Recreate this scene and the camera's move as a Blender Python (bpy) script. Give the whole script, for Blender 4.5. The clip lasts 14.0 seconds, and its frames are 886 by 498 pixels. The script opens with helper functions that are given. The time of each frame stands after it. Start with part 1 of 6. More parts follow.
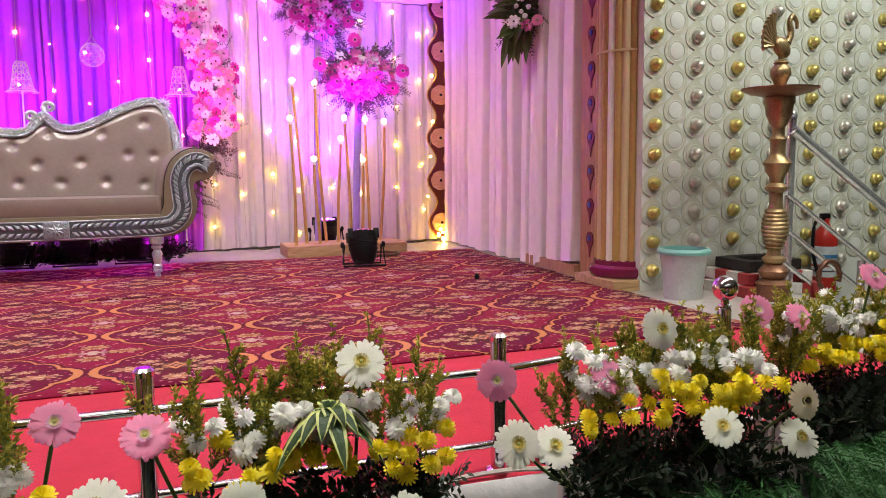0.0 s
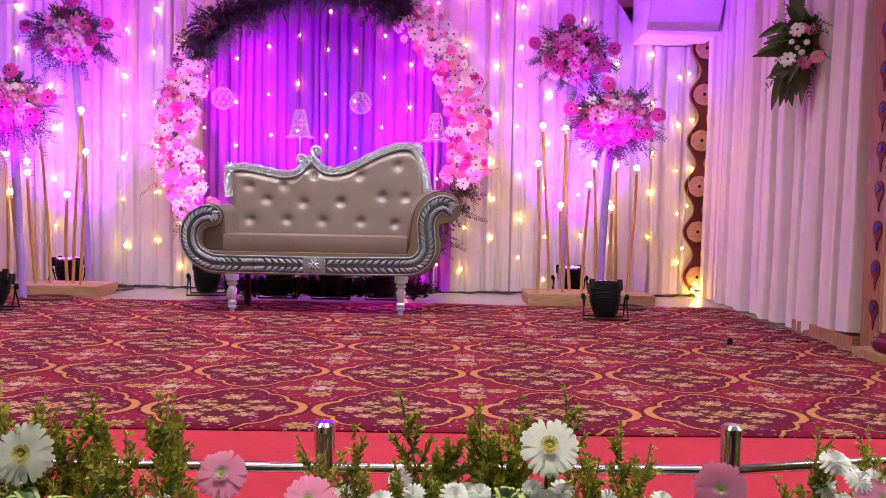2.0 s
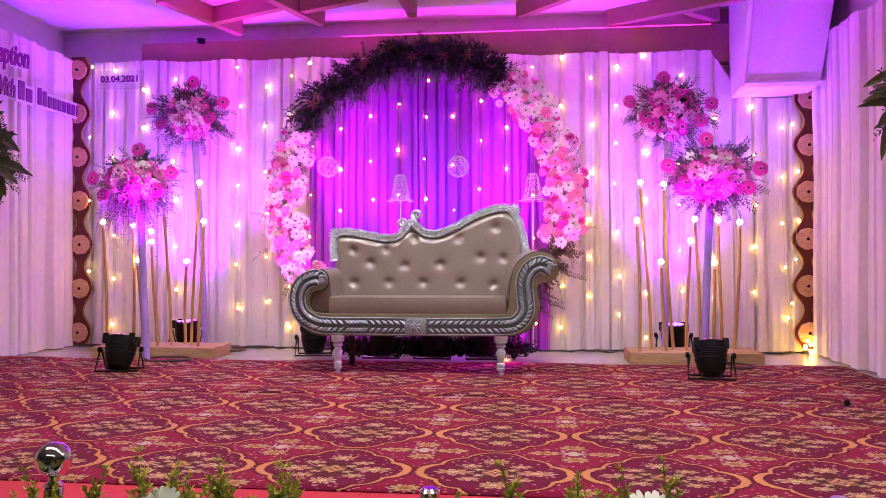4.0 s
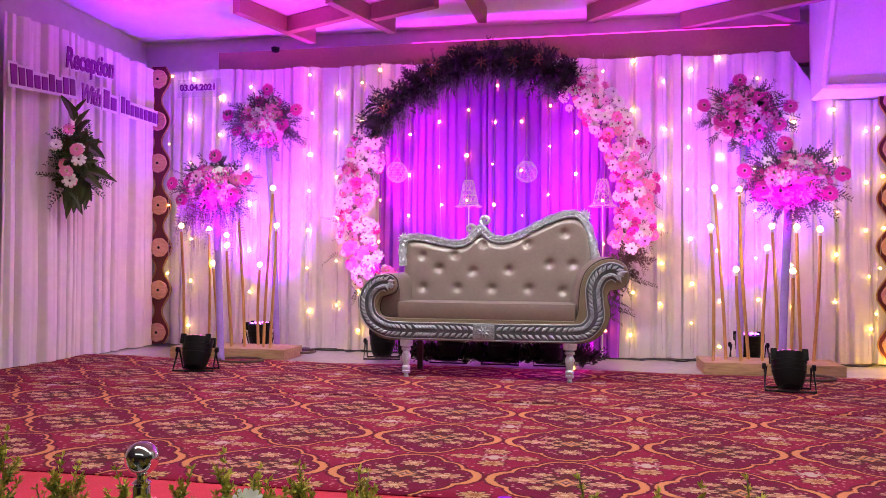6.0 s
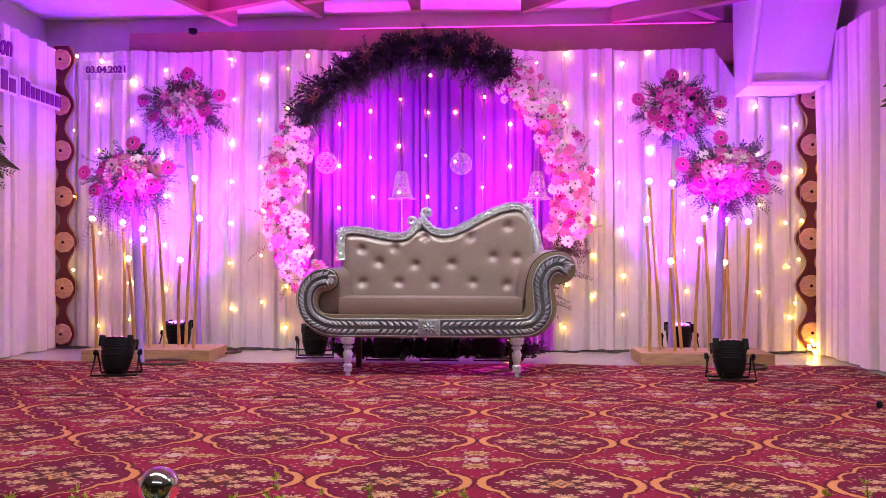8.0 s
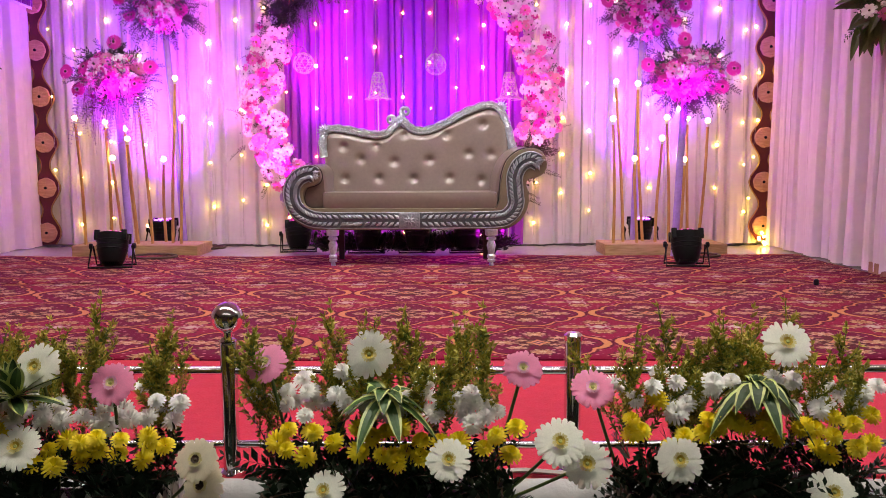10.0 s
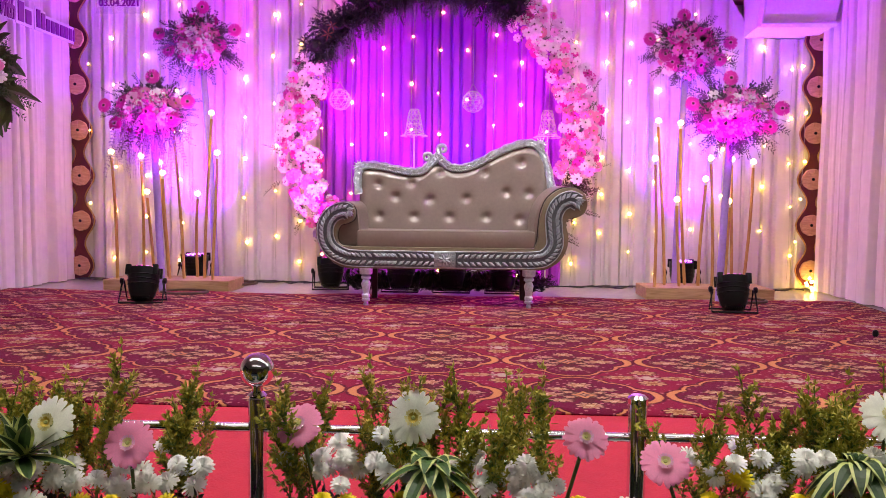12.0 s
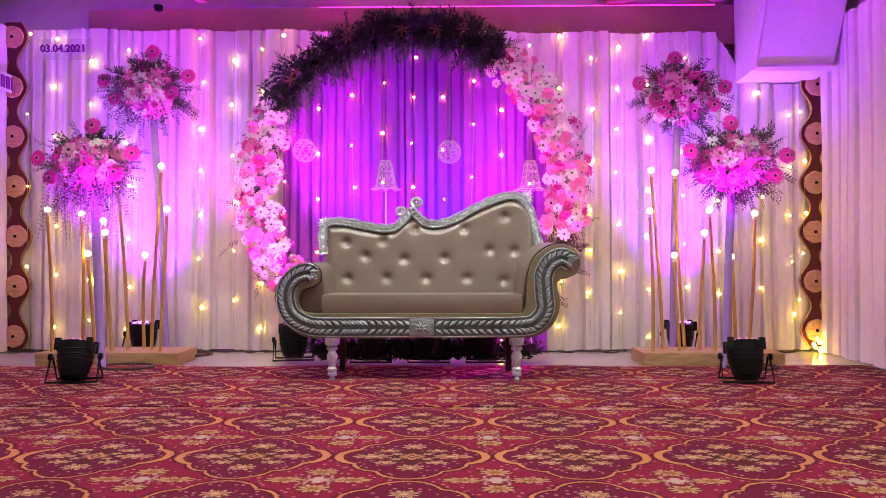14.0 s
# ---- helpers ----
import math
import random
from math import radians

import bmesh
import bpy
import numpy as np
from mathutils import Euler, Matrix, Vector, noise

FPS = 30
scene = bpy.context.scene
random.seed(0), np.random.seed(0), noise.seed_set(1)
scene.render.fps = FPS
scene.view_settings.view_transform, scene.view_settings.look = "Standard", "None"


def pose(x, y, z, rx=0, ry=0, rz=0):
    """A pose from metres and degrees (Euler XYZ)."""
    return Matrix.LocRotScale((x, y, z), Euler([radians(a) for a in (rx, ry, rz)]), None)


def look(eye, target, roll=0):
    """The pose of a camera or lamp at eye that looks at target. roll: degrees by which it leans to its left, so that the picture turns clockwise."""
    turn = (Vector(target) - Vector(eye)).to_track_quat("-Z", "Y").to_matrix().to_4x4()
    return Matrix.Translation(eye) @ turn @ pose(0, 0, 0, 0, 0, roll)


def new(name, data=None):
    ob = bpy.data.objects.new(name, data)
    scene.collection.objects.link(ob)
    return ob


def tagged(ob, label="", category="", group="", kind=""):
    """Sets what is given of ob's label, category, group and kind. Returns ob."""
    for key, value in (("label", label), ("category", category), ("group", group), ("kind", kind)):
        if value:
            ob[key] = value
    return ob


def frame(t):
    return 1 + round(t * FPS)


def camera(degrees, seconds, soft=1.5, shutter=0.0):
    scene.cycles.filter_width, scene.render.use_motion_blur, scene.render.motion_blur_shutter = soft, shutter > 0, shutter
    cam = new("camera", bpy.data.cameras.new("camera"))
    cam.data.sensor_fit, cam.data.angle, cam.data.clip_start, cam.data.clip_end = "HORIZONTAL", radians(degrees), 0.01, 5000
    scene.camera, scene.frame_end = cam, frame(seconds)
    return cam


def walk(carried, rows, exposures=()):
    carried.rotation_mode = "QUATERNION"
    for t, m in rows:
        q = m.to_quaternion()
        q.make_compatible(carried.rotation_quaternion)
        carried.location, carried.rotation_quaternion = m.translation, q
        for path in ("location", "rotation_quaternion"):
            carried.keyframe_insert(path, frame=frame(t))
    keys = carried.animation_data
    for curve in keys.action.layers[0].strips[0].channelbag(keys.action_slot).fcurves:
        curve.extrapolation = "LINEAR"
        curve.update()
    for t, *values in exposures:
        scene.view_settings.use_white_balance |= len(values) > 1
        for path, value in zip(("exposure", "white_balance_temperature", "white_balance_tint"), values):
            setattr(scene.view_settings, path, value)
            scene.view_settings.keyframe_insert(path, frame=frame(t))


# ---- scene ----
cam = camera(59.3, 14.0, soft=0.9)
PATH = [
    (0, (0.608, -6.882, 0.705), (1.283, -5.012, 0.486), -0.6),
    (0.5, (0.635, -6.855, 0.687), (1.179, -4.944, 0.451), -0.4),
    (1, (0.659, -6.766, 0.682), (1.077, -4.824, 0.452), 0.1),
    (1.5, (0.687, -6.717, 0.693), (0.909, -4.738, 0.514), 0.8),
    (2, (0.742, -6.712, 0.713), (0.78, -4.716, 0.607), 1.1),
    (2.5, (0.779, -6.729, 0.743), (0.743, -4.73, 0.705), 1.0),
    (3, (0.78, -6.741, 0.754), (0.711, -4.742, 0.748), 0.7),
    (3.5, (0.748, -6.768, 0.76), (0.646, -4.771, 0.77), 0.2),
    (4, (0.748, -6.793, 0.752), (0.531, -4.805, 0.785), -0.1),
    (4.2, (0.768, -6.791, 0.75), (0.498, -4.809, 0.787), 0.1),
    (6.3, (0.701, -6.802, 0.764), (0.318, -4.839, 0.806), 0.4),
    (6.5, (0.677, -6.78, 0.758), (0.318, -4.813, 0.789), 0.2),
    (7, (0.595, -6.733, 0.755), (0.297, -4.755, 0.772), -0.0),
    (7.5, (0.486, -6.648, 0.756), (0.242, -4.663, 0.777), 0.1),
    (8, (0.385, -6.68, 0.761), (0.269, -4.684, 0.789), 0.0),
    (8.5, (0.295, -6.778, 0.759), (0.288, -4.778, 0.754), -0.1),
    (9, (0.289, -6.874, 0.728), (0.298, -4.876, 0.628), -0.1),
    (9.2, (0.307, -6.906, 0.716), (0.298, -4.911, 0.58), -0.1),
    (11.3, (0.261, -7.064, 0.669), (0.226, -5.077, 0.438), -0.3),
    (11.5, (0.262, -7.003, 0.674), (0.192, -5.016, 0.458), 0.3),
    (12, (0.246, -6.854, 0.695), (0.148, -4.86, 0.58), 0.6),
    (12.5, (0.191, -6.686, 0.743), (0.139, -4.686, 0.716), -0.2),
    (13, (0.18, -6.517, 0.756), (0.143, -4.517, 0.778), -0.7),
    (13.5, (0.202, -6.361, 0.758), (0.163, -4.361, 0.792), -0.4),
    (14, (0.203, -6.272, 0.729), (0.172, -4.272, 0.754), -0.1),
]
walk(cam, [(t, look(eye, target, roll)) for t, eye, target, roll in PATH],
     [(0, 0.1, 6650, 7), (1, 0.04, 6600, 8), (2, -0.06, 6500, 10), (8, -0.07, 6500, 10), (9.2, -0.12, 6750, 9), (11.3, -0.05, 6800, 10), (12.5, -0.12, 6550, 10), (13, -0.15, 6600, 9), (13.5, -0.19, 6700, 2), (14, -0.22, 6850, -8)])

# ---- world, lamps ----
world = bpy.data.worlds.new("hall_dark")
scene.world = world
world.use_nodes = True
world.node_tree.nodes["Background"].inputs[0].default_value = (0.9, 0.95, 1.0, 1)
world.node_tree.nodes["Background"].inputs[1].default_value = 0.02


def area_lamp(name, at, target, w, h, watts, colour, spread=180):
    d = bpy.data.lights.new(name, "AREA")
    d.shape, d.size, d.size_y, d.energy, d.color = "RECTANGLE", w, h, watts, colour
    d.spread = radians(spread)
    ob = new(name, d)
    ob.matrix_world = look(at, target)
    return ob


def spot_lamp(name, at, target, watts, colour, angle, blend=0.8, radius=0.06):
    d = bpy.data.lights.new(name, "SPOT")
    d.energy, d.color, d.spot_size, d.spot_blend, d.shadow_soft_size = watts, colour, radians(angle), blend, radius
    ob = new(name, d)
    ob.matrix_world = look(at, target)
    return ob


MAGENTA = (0.92, 0.0, 0.95)
VIOLET = (0.25, 0.0, 1.0)
PURPLE = (0.7, 0.0, 1.0)
PINK = (1.0, 0.04, 0.9)
# unseen ceiling lights over the stage, along its edge and in the hall
area_lamp("stage_lamp", (-0.1, -2.5, 2.9), (-0.1, -1.8, 0.0), 4.2, 0.25, 64, (1.0, 0.95, 0.92), 125)
area_lamp("edge_lamp", (0.2, -5.5, 3.35), (0.2, -4.6, 0.0), 5.5, 0.3, 74, (1.0, 0.96, 0.93), 100)
area_lamp("hall_lamp", (0.6, -9.0, 3.3), (0.4, -5.0, 0.2), 5.0, 0.5, 22, (1.0, 0.96, 0.95))
# added fill over the side steps, no known fitting, to brighten the wall
area_lamp("step_fill", (4.2, -4.85, 2.86), (4.1, -3.4, 0.0), 1.8, 0.3, 56, (0.95, 1.0, 0.93))
# uplights behind the sofa; the beam at -0.65 is added, without a housing
for x, aim, watts, colour in ((-0.95, -0.95, 175, MAGENTA), (-0.38, -0.3, 140, MAGENTA), (0.02, 0.2, 150, VIOLET), (0.42, 0.72, 240, MAGENTA), (-0.65, -0.6, 120, VIOLET)):
    spot_lamp("par_beam", (x, -0.68, 0.26), (aim, -0.08, 2.0), watts, colour, 52, 1.0)
# beams added to light the arch's two sides, with no housing of their own
spot_lamp("par_beam", (-1.12, -0.85, 0.24), (-1.32, -0.4, 1.4), 400, PINK, 60, 1.0)
spot_lamp("par_beam", (0.95, -0.9, 0.24), (1.1, -0.4, 1.7), 170, PINK, 60, 1.0)
# two added beams without an uplight wash the floor behind the sofa
for x, aim in ((-0.95, 0.3), (0.85, -0.2)):
    spot_lamp("par_beam", (x, -0.7, 0.22), (aim, -1.5, 0.0), 90, MAGENTA, 80, 1.0)
# uplights behind the rods and the two on the carpet
for x, y, tx, ty, tz, watts, colour, angle in ((-2.2, -0.36, -2.35, -0.2, 2.9, 860, VIOLET, 88), (1.92, -0.36, 2.05, -0.2, 2.9, 720, VIOLET, 84),
                                               (-2.04, -1.6, -2.2, -1.22, 2.2, 820, PURPLE, 50), (1.9, -1.58, 2.0, -1.22, 2.2, 820, PURPLE, 50)):
    spot_lamp("par_beam", (x, y, 0.28), (tx, ty, tz), watts, colour, angle, 1.0)

# ---- materials ----


def shader(name):
    m = bpy.data.materials.new(name)
    m.use_nodes = True
    return m, m.node_tree, m.node_tree.nodes["Principled BSDF"]


def mat(name, colour, rough=0.6, metal=0.0, vary=0.15, scale=6.0, bump=0.0, bump_scale=60.0, sheen=0.0, rand=0.0, coat=0.0, trans=0.0):
    """A surface with colour variation at two scales, fine relief, and a shift from piece to piece."""
    m, nt, p = shader(name)
    L = nt.links.new
    tc = nt.nodes.new("ShaderNodeTexCoord")
    n1 = nt.nodes.new("ShaderNodeTexNoise")
    n1.inputs["Scale"].default_value, n1.inputs["Detail"].default_value = scale, 3
    n2 = nt.nodes.new("ShaderNodeTexNoise")
    n2.inputs["Scale"].default_value, n2.inputs["Detail"].default_value = scale * 9, 2
    L(tc.outputs["Object"], n1.inputs["Vector"]), L(tc.outputs["Object"], n2.inputs["Vector"])
    add = nt.nodes.new("ShaderNodeMath")
    add.operation = "ADD"
    L(n1.outputs["Fac"], add.inputs[0]), L(n2.outputs["Fac"], add.inputs[1])
    mul = nt.nodes.new("ShaderNodeMapRange")
    for key, v in zip(("From Min", "From Max", "To Min", "To Max"), (0.6, 1.4, 1 - vary, 1 + vary)):
        mul.inputs[key].default_value = v
    L(add.outputs[0], mul.inputs["Value"])
    val = mul.outputs["Result"]
    if rand:
        oi = nt.nodes.new("ShaderNodeObjectInfo")
        mr = nt.nodes.new("ShaderNodeMapRange")
        mr.inputs["To Min"].default_value, mr.inputs["To Max"].default_value = 1 - rand, 1 + rand
        L(oi.outputs["Random"], mr.inputs["Value"])
        mm = nt.nodes.new("ShaderNodeMath")
        mm.operation = "MULTIPLY"
        L(val, mm.inputs[0]), L(mr.outputs["Result"], mm.inputs[1])
        val = mm.outputs[0]
    sc = nt.nodes.new("ShaderNodeVectorMath")
    sc.operation = "SCALE"
    sc.inputs[0].default_value = colour
    L(val, sc.inputs["Scale"])
    L(sc.outputs["Vector"], p.inputs["Base Color"])
    p.inputs["Roughness"].default_value, p.inputs["Metallic"].default_value = rough, metal
    p.inputs["Sheen Weight"].default_value, p.inputs["Coat Weight"].default_value = sheen, coat
    p.inputs["Subsurface Weight"].default_value = 0
    if bump:
        n3 = nt.nodes.new("ShaderNodeTexNoise")
        n3.inputs["Scale"].default_value, n3.inputs["Detail"].default_value = bump_scale, 4
        L(tc.outputs["Object"], n3.inputs["Vector"])
        b = nt.nodes.new("ShaderNodeBump")
        b.inputs["Strength"].default_value, b.inputs["Distance"].default_value = bump, 0.01
        L(n3.outputs["Fac"], b.inputs["Height"]), L(b.outputs["Normal"], p.inputs["Normal"])
    if trans:
        t = nt.nodes.new("ShaderNodeBsdfTranslucent")
        L(sc.outputs["Vector"], t.inputs["Color"])
        mx = nt.nodes.new("ShaderNodeMixShader")
        mx.inputs[0].default_value = trans
        L(p.outputs[0], mx.inputs[1]), L(t.outputs[0], mx.inputs[2])
        L(mx.outputs[0], nt.nodes["Material Output"].inputs["Surface"])
    return m


def glow(name, colour, strength):
    m, nt, p = shader(name)
    p.inputs["Base Color"].default_value = (0.8, 0.75, 0.6, 1)
    p.inputs["Emission Color"].default_value = (*colour, 1)
    p.inputs["Emission Strength"].default_value = strength
    return m


def wood(name, dark, light, scale=3.0, rough=0.55, axis=2):
    m, nt, p = shader(name)
    L = nt.links.new
    tc = nt.nodes.new("ShaderNodeTexCoord")
    mp = nt.nodes.new("ShaderNodeMapping")
    s = [scale * 9] * 3
    s[axis] = scale
    mp.inputs["Scale"].default_value = s
    L(tc.outputs["Object"], mp.inputs["Vector"])
    n = nt.nodes.new("ShaderNodeTexNoise")
    n.inputs["Scale"].default_value, n.inputs["Detail"].default_value, n.inputs["Distortion"].default_value = 2.0, 5, 0.8
    L(mp.outputs["Vector"], n.inputs["Vector"])
    r = nt.nodes.new("ShaderNodeValToRGB")
    r.color_ramp.elements[0].position, r.color_ramp.elements[0].color = 0.3, (*dark, 1)
    r.color_ramp.elements[1].position, r.color_ramp.elements[1].color = 0.7, (*light, 1)
    L(n.outputs["Fac"], r.inputs["Fac"]), L(r.outputs["Color"], p.inputs["Base Color"])
    b = nt.nodes.new("ShaderNodeBump")
    b.inputs["Strength"].default_value, b.inputs["Distance"].default_value = 0.3, 0.004
    L(n.outputs["Fac"], b.inputs["Height"]), L(b.outputs["Normal"], p.inputs["Normal"])
    p.inputs["Roughness"].default_value = rough
    return m


def carpet_material(name, ox, oy, px, py):
    """Printed carpet: rows of four-lobed medallions with amber outlines, palmettes and small sprigs."""
    m, nt, p = shader(name)
    L = nt.links.new

    def M(op, a, b=None, c=None, clamp=False):
        n = nt.nodes.new("ShaderNodeMath")
        n.operation, n.use_clamp = op, clamp
        for k, v in enumerate((a, b, c)):
            if v is None:
                continue
            if isinstance(v, (int, float)):
                n.inputs[k].default_value = v
            else:
                L(v, n.inputs[k])
        return n.outputs[0]

    geo = nt.nodes.new("ShaderNodeNewGeometry")
    wob = nt.nodes.new("ShaderNodeTexNoise")
    wob.inputs["Scale"].default_value, wob.inputs["Detail"].default_value = 60, 2
    L(geo.outputs["Position"], wob.inputs["Vector"])
    ws = nt.nodes.new("ShaderNodeSeparateXYZ")
    L(wob.outputs["Color"], ws.inputs[0])
    sp = nt.nodes.new("ShaderNodeSeparateXYZ")
    L(geo.outputs["Position"], sp.inputs[0])
    X = M("ADD", sp.outputs[0], M("MULTIPLY", M("SUBTRACT", ws.outputs[0], 0.5), 0.014))
    Y = M("ADD", sp.outputs[1], M("MULTIPLY", M("SUBTRACT", ws.outputs[1], 0.5), 0.014))
    u = M("ABSOLUTE", M("SUBTRACT", M("FRACT", M("ADD", M("DIVIDE", M("SUBTRACT", X, ox), px), 0.5)), 0.5))
    v = M("ABSOLUTE", M("SUBTRACT", M("FRACT", M("ADD", M("DIVIDE", M("SUBTRACT", Y, oy), py), 0.5)), 0.5))

    def dist(cx, cy, ex=1.0, ey=1.0):
        a = M("DIVIDE", M("SUBTRACT", u, cx), ex)
        b = M("DIVIDE", M("SUBTRACT", v, cy), ey)
        return M("SQRT", M("ADD", M("MULTIPLY", a, a), M("MULTIPLY", b, b)))

    def below(d, edge, soft=0.012):
        n = nt.nodes.new("ShaderNodeMapRange")
        n.interpolation_type = "SMOOTHSTEP"
        n.inputs["From Min"].default_value, n.inputs["From Max"].default_value = edge - soft, edge + soft
        n.inputs["To Min"].default_value, n.inputs["To Max"].default_value = 1, 0
        L(d, n.inputs["Value"])
        return n.outputs["Result"]

    def band(d, edge, w):
        return below(M("ABSOLUTE", M("SUBTRACT", d, edge)), w)

    def petals(cx, cy, r, n, deep=0.45, ex=1.0, ey=1.0, turn=0.0):
        a = M("ARCTAN2", M("DIVIDE", M("SUBTRACT", v, cy), ey), M("DIVIDE", M("SUBTRACT", u, cx), ex))
        wave = M("ADD", 1 - deep, M("MULTIPLY", M("ABSOLUTE", M("COSINE", M("ADD", M("MULTIPLY", a, n / 2), turn))), deep))
        return M("SUBTRACT", dist(cx, cy, ex, ey), M("MULTIPLY", wave, r))

    def mix(base, colour, fac):
        n = nt.nodes.new("ShaderNodeMix")
        n.data_type = "RGBA"
        L(fac, n.inputs["Factor"])
        if isinstance(base, tuple):
            n.inputs["A"].default_value = (*base, 1)
        else:
            L(base, n.inputs["A"])
        n.inputs["B"].default_value = (*colour, 1)
        return n.outputs["Result"]

    lobes = M("MINIMUM", M("SUBTRACT", dist(0.3, 0), 0.185), M("SUBTRACT", dist(0, 0.275), 0.21))
    lobes = M("MINIMUM", lobes, M("SUBTRACT", dist(0.165, 0.15), 0.19))
    inside = below(lobes, 0.0, 0.006)
    width = M("ADD", 0.0085, M("MULTIPLY", M("MAXIMUM", M("SUBTRACT", u, 0.3), 0.0), 0.13))
    edge = below(M("SUBTRACT", M("ABSOLUTE", M("ADD", lobes, width)), width), 0.0, 0.005)
    rim = band(lobes, 0.012, 0.007)
    rim_in = band(M("ADD", lobes, M("MULTIPLY", width, 2.0)), -0.008, 0.006)
    maroon, deep, amber, beige, olive = (0.2, 0.008, 0.036), (0.125, 0.005, 0.03), (0.48, 0.19, 0.08), (0.46, 0.25, 0.17), (0.085, 0.012, 0.02)
    c = mix(maroon, deep, inside)
    # scattered sprigs
    vor = nt.nodes.new("ShaderNodeTexVoronoi")
    vor.inputs["Scale"].default_value = 34
    L(geo.outputs["Position"], vor.inputs["Vector"])
    c = mix(c, (0.44, 0.17, 0.18), M("MULTIPLY", below(vor.outputs["Distance"], 0.24, 0.05), 0.75))
    # medallion's heart: palmettes, scrolls and a ringed rosette
    c = mix(c, olive, below(petals(0, 0, 0.2, 8, 0.4), 0.0))
    for cx, cy, r, n, ex, ey, turn in ((0.25, 0, 0.105, 9, 1.25, 0.58, 0), (0, 0.25, 0.09, 9, 0.95, 0.8, 1.57), (0.155, 0.14, 0.06, 7, 1.25, 0.7, 0.6), (0.1, 0.06, 0.035, 5, 1.1, 0.8, 0.2)):
        d = petals(cx, cy, r, n, 0.55, ex, ey, turn)
        c = mix(c, (0.06, 0.015, 0.015), below(d, 0.016))
        c = mix(c, beige, below(d, 0.0, 0.006))
        c = mix(c, (0.3, 0.12, 0.06), below(petals(cx, cy, r * 0.72, n, 0.62, ex, ey, turn), 0.0, 0.006))
        c = mix(c, (0.5, 0.33, 0.2), below(petals(cx, cy, r * 0.34, n, 0.5, ex, ey, turn), 0.0, 0.006))
    c = mix(c, (0.06, 0.015, 0.015), below(dist(0, 0, 1.0, 0.8), 0.085))
    c = mix(c, (0.42, 0.25, 0.15), band(dist(0, 0, 1.0, 0.8), 0.07, 0.009))
    c = mix(c, beige, below(petals(0, 0, 0.045, 6, 0.4), 0.0))
    # motif where four medallions meet
    d = petals(0.5, 0.5, 0.15, 4, 0.62, 1.3, 0.75)
    c = mix(c, (0.5, 0.3, 0.3), band(d, 0.0, 0.007))
    c = mix(c, (0.42, 0.3, 0.25), below(petals(0.5, 0.5, 0.07, 4, 0.6, 1.3, 0.8), 0.0))
    for cx, cy, ex, ey in ((0.5, 0.345, 1.0, 0.8), (0.31, 0.5, 1.25, 0.6)):
        d = petals(cx, cy, 0.095, 9, 0.55, ex, ey)
        c = mix(c, (0.06, 0.01, 0.015), below(d, 0.015))
        c = mix(c, (0.42, 0.23, 0.12), below(d, 0.0, 0.006))
        c = mix(c, (0.25, 0.09, 0.04), below(petals(cx, cy, 0.05, 9, 0.6, ex, ey), 0.0, 0.006))
    c = mix(c, (0.05, 0.006, 0.012), rim)
    c = mix(c, (0.05, 0.006, 0.012), rim_in)
    c = mix(c, amber, edge)
    # pile: light and worn patches, tufts
    n1 = nt.nodes.new("ShaderNodeTexNoise")
    n1.inputs["Scale"].default_value, n1.inputs["Detail"].default_value = 2.2, 4
    L(geo.outputs["Position"], n1.inputs["Vector"])
    n2 = nt.nodes.new("ShaderNodeTexNoise")
    n2.inputs["Scale"].default_value, n2.inputs["Detail"].default_value = 260, 2
    L(geo.outputs["Position"], n2.inputs["Vector"])
    f = M("ADD", 0.45, M("ADD", M("MULTIPLY", n1.outputs["Fac"], 0.35), M("MULTIPLY", n2.outputs["Fac"], 0.75)))
    sc = nt.nodes.new("ShaderNodeVectorMath")
    sc.operation = "SCALE"
    L(c, sc.inputs[0]), L(f, sc.inputs["Scale"])
    L(sc.outputs["Vector"], p.inputs["Base Color"])
    b = nt.nodes.new("ShaderNodeBump")
    b.inputs["Strength"].default_value, b.inputs["Distance"].default_value = 0.5, 0.006
    L(n2.outputs["Fac"], b.inputs["Height"]), L(b.outputs["Normal"], p.inputs["Normal"])
    p.inputs["Roughness"].default_value = 0.95
    p.inputs["Specular IOR Level"].default_value = 0.15
    return m


def weave(name, colour, vary=0.06):
    """Thin curtain cloth: fine weave, faint creases, some light passes through."""
    m = mat(name, colour, rough=0.85, vary=vary, scale=1.6, bump=0.25, bump_scale=22, sheen=0.1, trans=0.06)
    return m


CLOTH = weave("curtain_cloth", (0.78, 0.72, 0.72))
# curtain cloth with the uplights' magenta and violet put into its colour
ARCH_LIT_CLOTH = weave("uplit_arch_cloth", (0.52, 0.06, 0.78))
CLOTH_SIDE = weave("side_curtain_cloth", (0.87, 0.77, 0.78))
CARPET_A = carpet_material("carpet_print", 0.045, -2.80, 0.585, 0.61)
CARPET_B = carpet_material("carpet_print_back", -0.135, -1.905, 0.592, 0.61)
RED = mat("red_felt", (0.44, 0.018, 0.042), 0.95, vary=0.12, scale=2.0, bump=0.3, bump_scale=180)
TILE = mat("stage_tile", (0.5, 0.46, 0.41), 0.22, vary=0.12, scale=3.0, coat=0.2)
PLASTER = mat("wall_paint", (0.62, 0.58, 0.55), 0.8, vary=0.08, scale=1.3, bump=0.15, bump_scale=14)
CEIL = mat("ceiling_paint", (0.72, 0.7, 0.7), 0.75, vary=0.05, scale=1.0, bump=0.08, bump_scale=9)
DARK = mat("hall_paint", (0.18, 0.16, 0.15), 0.8, vary=0.2, scale=1.0)
BEAM = mat("beam_paint", (0.34, 0.16, 0.15), 0.6, vary=0.12, scale=4.0)
